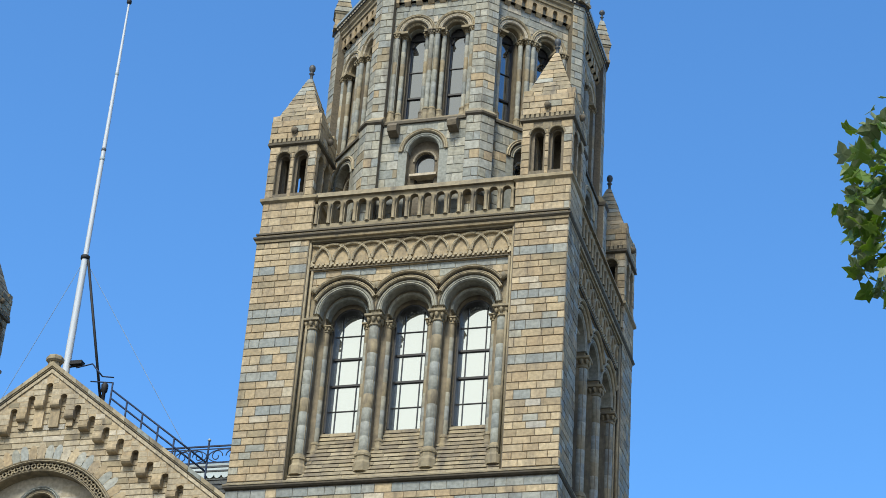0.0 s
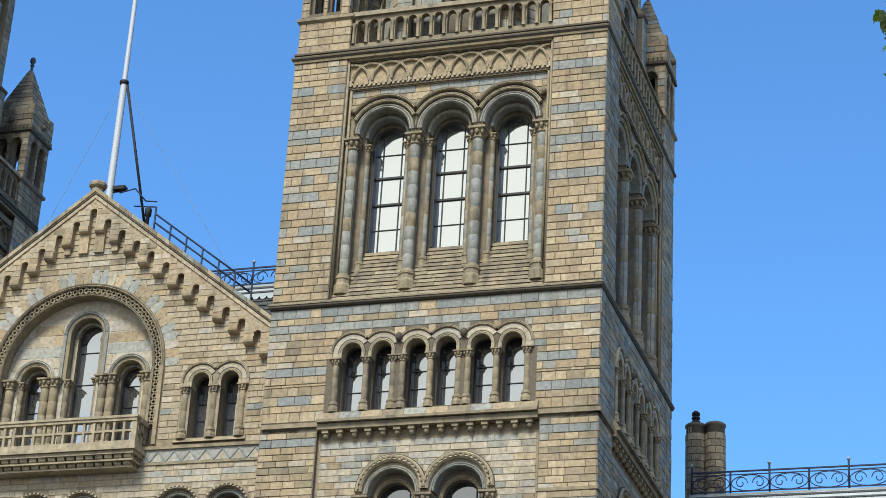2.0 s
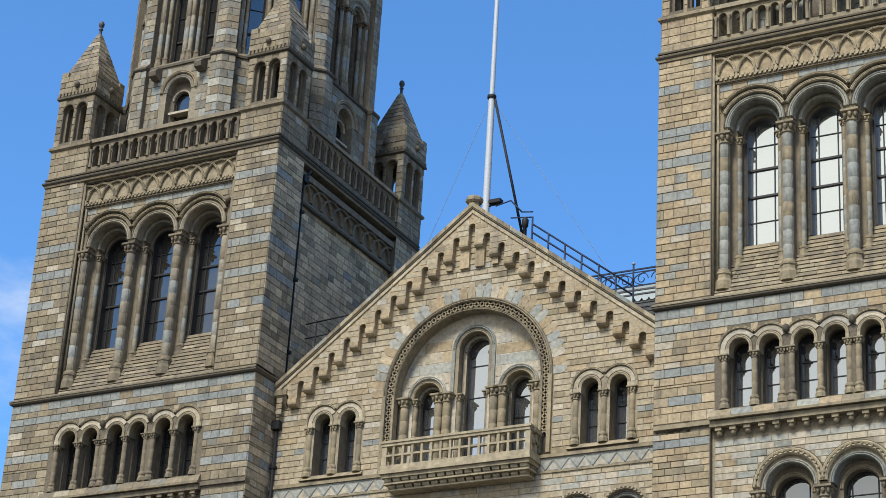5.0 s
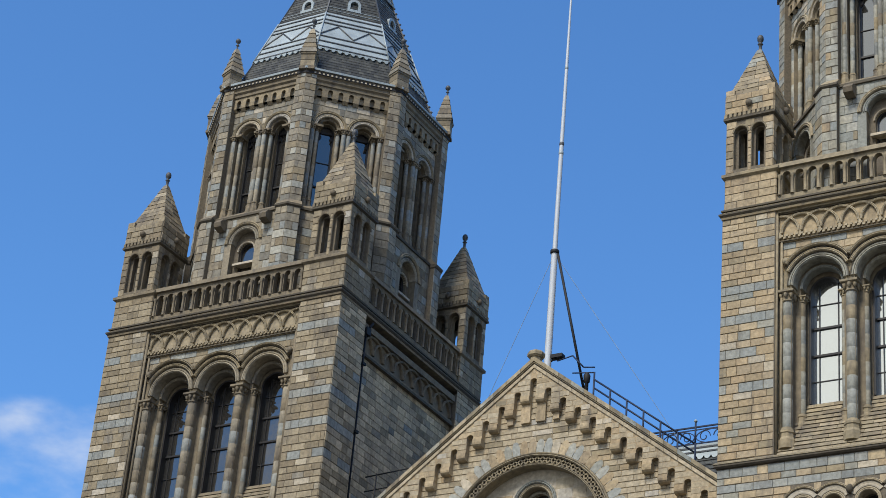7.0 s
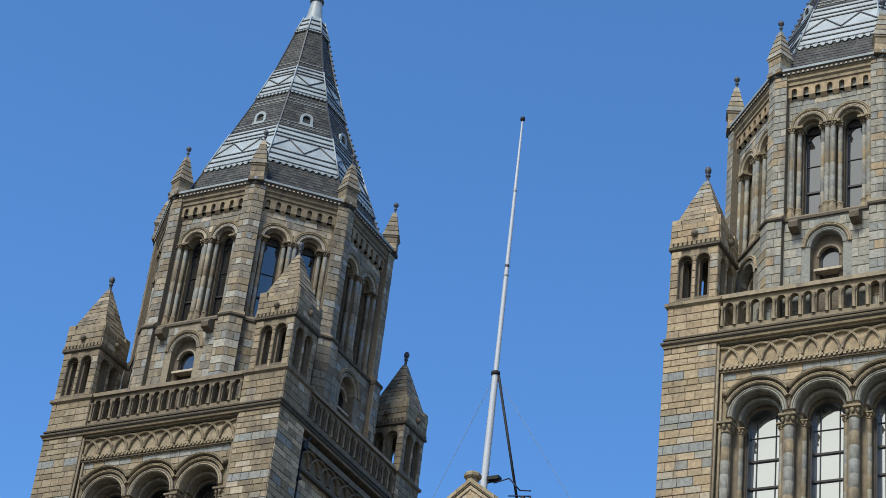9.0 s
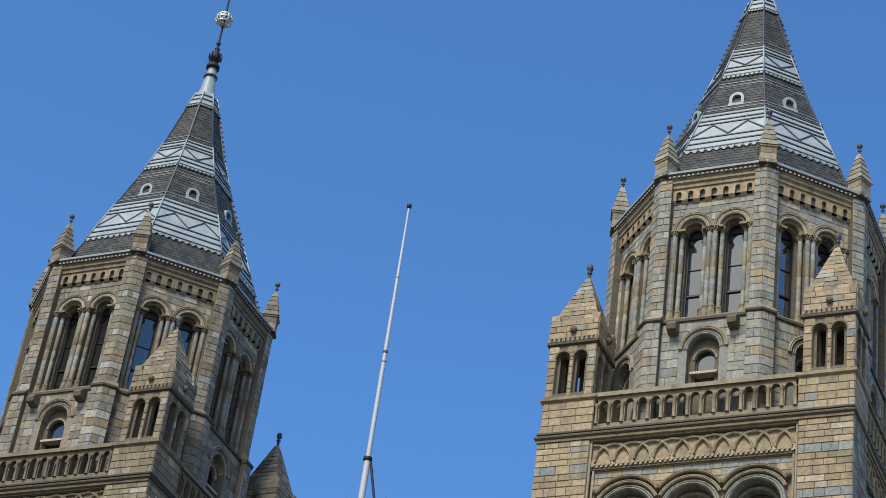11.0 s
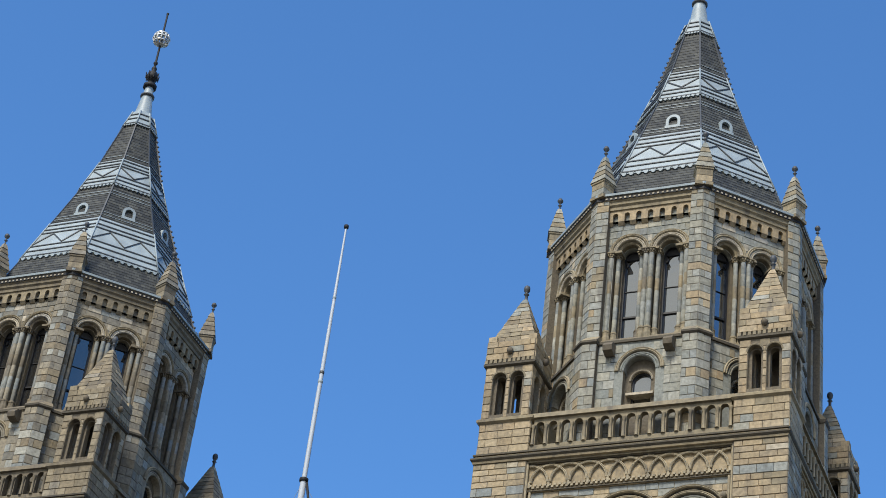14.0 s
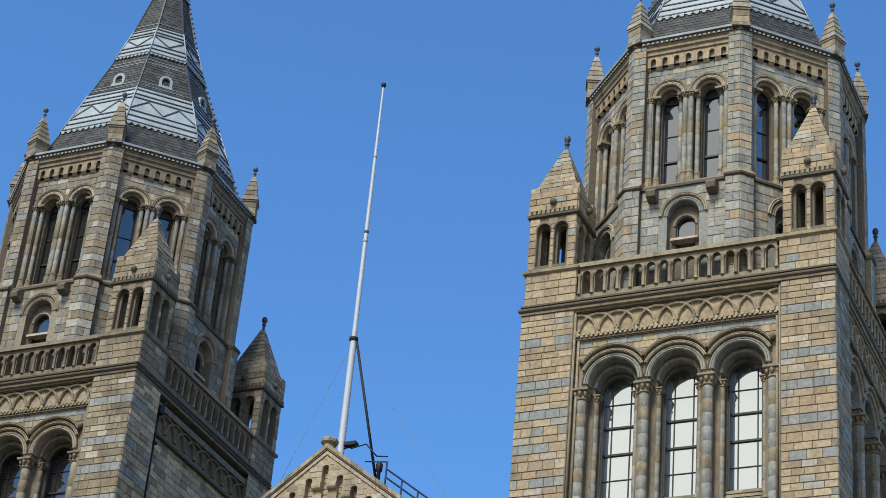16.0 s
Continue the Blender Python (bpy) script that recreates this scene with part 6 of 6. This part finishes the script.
def crest_railing(name, label, x0, x1, y, z, h=0.85, step=1.3, leftpost=True):
    """Cast-iron ridge railing: rails, posts with knobs and scrolls between."""
    t = thing(name, label, "railing", at=(x0, y, z))
    r = MB(BLUEIRON).free()
    L = x1 - x0
    for zz, w in ((h, 0.05), (h * 0.86, 0.03), (0.12, 0.04)):
        r.bar((0, 0, zz), (L, 0, zz), w, mat=BLUEIRON)
    part("rail", r, t)
    n = max(1, round(L / step))
    for i in range(n + 1):
        p = MB(BLUEIRON).free()
        u = L * i / n
        p.bar((u, 0, 0), (u, 0, h * (1.28 if i % 2 == 0 else 1.0)), 0.06, seg=6)
        if i % 2 == 0:
            p.lathe([(0.02, h * 1.24), (0.065, h * 1.29), (0.065, h * 1.33), (0.02, h * 1.4)], 8, centre=(u, 0), mat=LEAD)
        part("post", p, t)
    for i in range(n):
        s = MB(BLUEIRON).free()
        ua, ub = L * i / n, L * (i + 1) / n
        m = (ua + ub) / 2
        hw = (ub - ua) / 2
        for e in (-1, 1):
            prev = None
            for j in range(17):
                g = j / 16
                a = g * 2.2 * math.pi
                rr = 0.22 * (1 - 0.75 * g)
                q = (m + e * (hw * 0.46 + rr * math.cos(a + math.pi) * 1.0), 0, h * 0.49 + rr * math.sin(a) * 1.1)
                if prev:
                    s.bar(prev, q, 0.028, up=(0, 1, 0))
                prev = q
            prev = None
            for j in range(9):
                g = math.pi * j / 8
                q = (m + hw * 0.96 * math.cos(g), 0, h * 0.49 + e * h * 0.34 * math.sin(g))
                if prev:
                    s.bar(prev, q, 0.028, up=(0, 1, 0))
                prev = q
        part("scroll", s, t)
    return t


def ridge_roof(name, label, x0, x1, y, z, drop, run):
    """Slate slope with a lead ridge and scalloped apron."""
    t = thing(name, label, "roof")
    s = MB(SLATE).free()
    n = 26
    for i in range(n):
        a, b = i / n, (i + 1) / n
        s.add([(x0, y - 0.25 - run * a, z - 0.5 - drop * a), (x1, y - 0.25 - run * a, z - 0.5 - drop * a), (x1, y - 0.25 - run * b, z - 0.5 - drop * b + 0.03), (x0, y - 0.25 - run * b, z - 0.5 - drop * b + 0.03)], [(3, 2, 1, 0)])
    s.add([(x0, y, z), (x1, y, z), (x1, y + run, z - drop), (x0, y + run, z - drop)], [(0, 1, 2, 3)])
    part("slate_slope", s, t, kind="stuff")
    l = MB(LEAD).free()
    l.box(x0, x1, y - 0.18, y + 0.18, z - 0.1, z)
    l.add([(x0, y - 0.19, z - 0.08), (x1, y - 0.19, z - 0.08), (x1, y - 0.36, z - 0.52), (x0, y - 0.36, z - 0.52)], [(3, 2, 1, 0)])
    l.bar((x0, y - 0.22, z - 0.14), (x1, y - 0.22, z - 0.14), 0.06, mat=LEADROLL)
    l.bar((x0, y - 0.30, z - 0.33), (x1, y - 0.30, z - 0.33), 0.05, mat=LEADROLL)
    part("lead_ridge", l, t)
    sc = MB(LEAD).free()
    k = round((x1 - x0) / 0.26)
    for i in range(k):
        u = x0 + (x1 - x0) * (i + 0.5) / k
        v = [(u + 0.115 * math.cos(math.pi * j / 6), y - 0.375 - 0.04 * math.sin(math.pi * j / 6), z - 0.51 - 0.13 * math.sin(math.pi * j / 6)) for j in range(7)]
        v += [(x, yy + 0.03, zz) for x, yy, zz in v]
        sc.add(v, [tuple(range(7)), tuple(range(7, 14))[::-1]] + [(j, 7 + j, 7 + (j + 1) % 7, (j + 1) % 7) for j in range(7)])
    part("scallop", sc, t, kind="stuff")
    return t


ridge_roof("hall_roof", "slate hall roof with a lead ridge", -17.0, -4.8, 5.0, 30.25, 7.0, 6.0)
crest_railing("ridge_railing", "blue-black cast-iron ridge railing with scrolls", -16.9, -4.9, 5.0, 30.25, h=0.72, step=1.22)

# stair railing that follows the slope behind the coping
sr = thing("slope_railing", "dark metal handrail down the slope behind the coping", "railing", at=(GX, -GN + 0.85, 0))
r = MB(BLUEIRON).free()
for d in (0.72, 0.44):
    r.bar((1.5, 0, gable_top(1.5) + 0.2 + d), (4.9, 0, gable_top(4.9) + 0.2 + d), 0.05, mat=BLUEIRON, seg=6)
r.bar((0.2, 0, 30.22), (0.72, 0, 30.32), 0.04, seg=6)
r.bar((0.72, 0, 30.32), (1.12, 0, 29.86), 0.04, seg=6)
r.bar((1.12, 0, 29.86), (1.5, 0, 29.80), 0.04, seg=6)
r.bar((0.75, 0, 29.72), (1.5, 0, 29.62), 0.04, seg=6)
part("rail", r, sr)
for i in range(7):
    p = MB(BLUEIRON).free()
    u = 1.5 + 3.4 * i / 6
    p.bar((u, 0, gable_top(u) - 0.3), (u, 0, gable_top(u) + 0.94 + (0.22 if i == 0 else 0.0)), 0.055, seg=6)
    part("post", p, sr)
lw = thing("winch", "small dark winch on the roof behind the gable", "winch", at=(GX + 1.25, -GN + 0.85, 29.2))
p = MB(IRON).free()
p.lathe([(0.06, -0.6), (0.06, 0.1), (0.10, 0.14), (0.11, 0.36), (0.05, 0.44)], 10)
part("drum", p, lw)

sv = thing("service_rail", "thin dark service rail between tower and gable", "railing", at=(-17.6, -2.2, 0))
r = MB(IRON).free()
r.bar((-0.25, 0, 27.35), (2.3, 0, 27.5), 0.045, seg=6)
r.bar((-0.25, 0, 26.85), (1.6, 0, 26.95), 0.04, seg=6)
part("rail", r, sv)
for u in (0.15, 1.4):
    p = MB(IRON).free()
    p.bar((u, 0, 25.4), (u, 0, 27.42), 0.045, seg=6)
    part("post", p, sv)

# ---------------------------------------------------------------- flagpole
PX, PY = -11.56, -2.2
pole = thing("flagpole", "tall white tapering flagpole behind the gable's apex", "flagpole", at=(PX, PY, 0))
p = MB(WHITE).free()
p.lathe([(0.122, 28.6), (0.118, 30.1), (0.104, 34.3)], 14)
part("lower_mast", p, pole)
p = MB(WHITE).free()
p.lathe([(0.082, 34.3), (0.072, 38.0), (0.054, 41.3), (0.033, 44.25)], 12)
part("upper_mast", p, pole)
for z, rr, m in ((34.3, 0.145, IRON), (38.0, 0.083, LEAD), (38.35, 0.079, LEADROLL), (41.35, 0.062, LEAD)):
    k = MB(m).free()
    k.lathe([(rr - 0.02, z - 0.07), (rr, z - 0.05), (rr, z + 0.05), (rr - 0.03, z + 0.07)], 12)
    part("collar", k, pole)
k = MB(IRON).free()
k.lathe([(0.05, 44.24), (0.085, 44.28), (0.085, 44.38), (0.03, 44.42)], 10)
part("truck", k, pole)
k = MB(IRON).free()
k.bar((0.12, 0, 34.2), (1.22, 0.2, 29.3), 0.075, seg=6)
part("stay", k, pole)
k = MB(IRON).free()
k.bar((0.08, 0, 30.40), (0.3, 0, 30.47), 0.05)
k.box(0.14, 0.54, -0.12, 0.12, 30.46, 30.58)
part("floodlight", k, pole)
for x1, y1, z1 in ((-4.2, 1.5, 27.2), (3.6, 2.5, 28.0)):
    k = MB(LEAD).free()
    k.bar((0, 0, 34.25), (x1, y1, z1), 0.011)
    part("guy_wire", k, pole)

# ---------------------------------------------------------------- wing beyond the tower: ridge, railing and chimney
ridge_roof("wing_roof", "long slate wing roof with lead ridge", 3.8, 40.0, 12.0, 24.62, 8.0, 7.0)
crest_railing("wing_railing", "blue-black cast-iron ridge railing along the wing", 3.85, 39.0, 12.0, 24.62, h=0.82, step=1.32)
ch = thing("chimney", "twin round flues of coursed buff terracotta", "chimney", at=(4.2, 12.6, 0))
rnd = random.Random(77)
for u in (-0.33, 0.33):
    core = MB(MORTAR).free()
    core.lathe([(0.335, 21.5), (0.335, 27.24), (0.37, 27.27), (0.37, 27.35), (0.30, 27.40), (0.12, 27.42)], 18, centre=(u, 0))
    flue = part("flue", core, ch)
    f = MB(BUFF).free()
    for i in range(23):
        z = 21.5 + 0.25 * i
        rr = 0.355 - (0.03 if i == 22 else 0.0)
        for j in range(7):
            a0, a1 = 2 * math.pi * (j + 0.5 * (i % 2)) / 7 + 0.02, 2 * math.pi * (j + 1 + 0.5 * (i % 2)) / 7 - 0.02
            r1 = rr + rnd.uniform(-0.004, 0.008)
            arc = [a0 + (a1 - a0) * k / 4 for k in range(5)]
            v = [(u + r * math.cos(g), r * math.sin(g), zz) for r, zz in ((rr - 0.03, z + 0.008), (r1, z + 0.014), (r1, z + 0.236), (rr - 0.03, z + 0.242)) for g in arc]
            f.add(v, [(5 * k + e, 5 * k + e + 1, 5 * k + e + 6, 5 * k + e + 5) for k in range(3) for e in range(4)], rnd.choice((BUFF, BUFF, TRIM, BUFFDIM)))
    part("block_facing", f, flue, kind="stuff")
    if u < 0:
        k = MB(IRON).free()
        k.lathe([(0.12, 27.38), (0.15, 27.46), (0.15, 27.52), (0.10, 27.54), (0.10, 27.58), (0.15, 27.60), (0.15, 27.66), (0.10, 27.68), (0.10, 27.72), (0.15, 27.74), (0.14, 27.82), (0.05, 27.9)], 10, centre=(u, 0))
        part("cowl", k, flue)
wm = MB(MORTAR).free()
wm.box(4.8, 40, 5.0, 19.0, 0, 16.2)
part("wall", wm, thing("wing", "plain lower wing of the museum", "building", at=(0, 0, 0)))
dm = thing("dormer", "small gabled stone dormer on the wing roof", "dormer", at=(7.2, 11.0, 0))
d = MB(PALE).free()
d.add([(-0.7, -0.8, 22.4), (0.7, -0.8, 22.4), (0, -0.8, 23.5), (-0.7, 0.8, 22.4), (0.7, 0.8, 22.4), (0, 0.8, 23.5), (-0.7, -0.8, 20.5), (0.7, -0.8, 20.5), (-0.7, 0.8, 20.5), (0.7, 0.8, 20.5)], [(0, 1, 2), (5, 4, 3), (0, 2, 5, 3), (2, 1, 4, 5), (6, 7, 1, 0), (7, 9, 4, 1), (9, 8, 3, 4), (8, 6, 0, 3)])
part("dormer_body", d, dm)

# block of the museum behind the towers
bk = thing("museum_block", "plain masonry bulk behind the towers", "building")
m = MB(MORTAR).free()
m.box(-27.0, 4.4, 9.05, 22.0, 0, 22.5)
part("wall", m, bk)


# ---------------------------------------------------------------- plane tree beside the camera
def leaf_mesh(name, mat, seed):
    """A lobed, slightly folded leaf, about 1 across."""
    rnd = random.Random(seed)
    m = MB(mat)
    out = [(0.0, 0.0), (0.16, -0.10), (0.50, -0.02), (0.36, 0.16), (0.56, 0.42), (0.27, 0.44), (0.20, 0.62), (0.0, 0.95)]
    pts = out + [(-x, y) for x, y in out[-2:0:-1]]
    pts = [(x * rnd.uniform(0.88, 1.1), y * rnd.uniform(0.92, 1.08)) for x, y in pts]
    k = len(pts)
    v = [(x, y, 0.22 * abs(x) - 0.12 * y * y + rnd.uniform(-0.03, 0.03)) for x, y in pts] + [(0, 0.32, -0.03)]
    v += [(x, y, z - 0.012) for x, y, z in v]
    c = k
    f = [(i, (i + 1) % k, c) for i in range(k)] + [(k + 1 + (i + 1) % k, k + 1 + i, k + 1 + c) for i in range(k)]
    m.add(v, f, mat)
    return m


def plane_tree():
    base = Vector((21.6, -43.6, 0))
    t = thing("plane_tree", "leafy plane tree with lobed green leaves and hanging seed balls", "tree", at=base)
    rnd = random.Random(5)
    tr = MB(BARK).free()
    tr.lathe([(0.55, -0.1), (0.42, 0.5), (0.36, 3.0), (0.30, 5.5), (0.22, 8.5), (0.10, 12.5)], 12)
    part("trunk", tr, t)
    tips = []
    limbs = []
    for i in range(9):
        a = 2 * math.pi * i / 9 + 0.3
        limbs.append((Vector((3.6 * math.cos(a), 3.6 * math.sin(a), 7.5 + 3.5 * rnd.random())), 4.0 + 2.0 * rnd.random()))
    limbs.append((Vector((-5.05, -1.15, 8.35)), 5.0))
    for tip, z0 in limbs:
        if -0.75 < math.atan2(tip.y + 0.0, tip.x) - math.pi < 0.75 or tip.x < -3:
            tip = tip if tip.x < -4.5 else tip * 0.0 + Vector((tip.x * 0.5, tip.y, tip.z + 1.5))
        m = MB(BARK).free()
        prev = Vector((0, 0, z0))
        pts2 = [prev]
        for j in range(1, 6):
            g = j / 5
            q = Vector((tip.x * g, tip.y * g, z0 + (tip.z - z0) * g + 0.7 * math.sin(math.pi * g)))
            m.bar(prev, q, 0.26 * (1 - g) + 0.05, seg=7)
            prev = q
            pts2.append(q)
        part("limb", m, t)
        tips.append((tip, pts2))
    leaves = MB(LEAF)
    shapes = [leaf_mesh("leaf", LEAF, s) for s in range(5)]

    def put(mb, p, size):
        s = shapes[rnd.randrange(5)]
        M = Matrix.Translation(p) @ Euler((rnd.uniform(-1.2, 1.4), rnd.uniform(-0.8, 0.8), rnd.uniform(0, 6.28))).to_matrix().to_4x4() @ Matrix.Scale(size, 4)
        mb.M = M
        mb.add(s.v, s.f, LEAF if rnd.random() < 0.55 else LEAFPALE)
    for tip, pts2 in tips:
        for q in pts2[2:]:
            for _ in range(90):
                d = Vector((rnd.gauss(0, 0.75), rnd.gauss(0, 0.75), rnd.gauss(0, 0.6)))
                p = q + d
                if p.x < -4.2:
                    continue
                put(leaves, p, rnd.uniform(0.15, 0.26))
    crown = part("crown", leaves, t, kind="stuff")
    # the hanging spray that reaches into the view
    spray = MB(LEAF)
    for _ in range(460):
        g = rnd.random()
        y = -1.05 + rnd.uniform(-0.35, 0.35)
        z = 7.21 + 1.15 * g
        left = -5.69 + 0.42 * max(0.0, 0.42 - g) + 0.8 * max(0.0, g - 0.78) + 0.05 * math.sin(13 * g)
        put(spray, Vector((left + 0.1 + 0.9 * rnd.random() ** 1.3, y, z)), rnd.uniform(0.075, 0.14))
    part("hanging_spray", spray, t, kind="stuff")
    tw = MB(BARK).free()
    for i in range(5):
        tw.bar((-4.6, -1.05, 8.5), (-5.1 + 0.12 * i, -1.2 + 0.08 * i, 7.6 + 0.22 * i), 0.02)
    part("twig", tw, t)
    for i in range(5):
        sb = MB(BARK).free()
        c0 = (-5.0 + 0.12 * (i % 3), -1.2, 7.55 + 0.16 * i)
        sb.lathe([(0.004, c0[2] - 0.03), (0.024, c0[2] - 0.015), (0.03, c0[2]), (0.024, c0[2] + 0.018), (0.004, c0[2] + 0.032)], 8, centre=c0[:2])
        part("seed_ball", sb, t)


plane_tree()
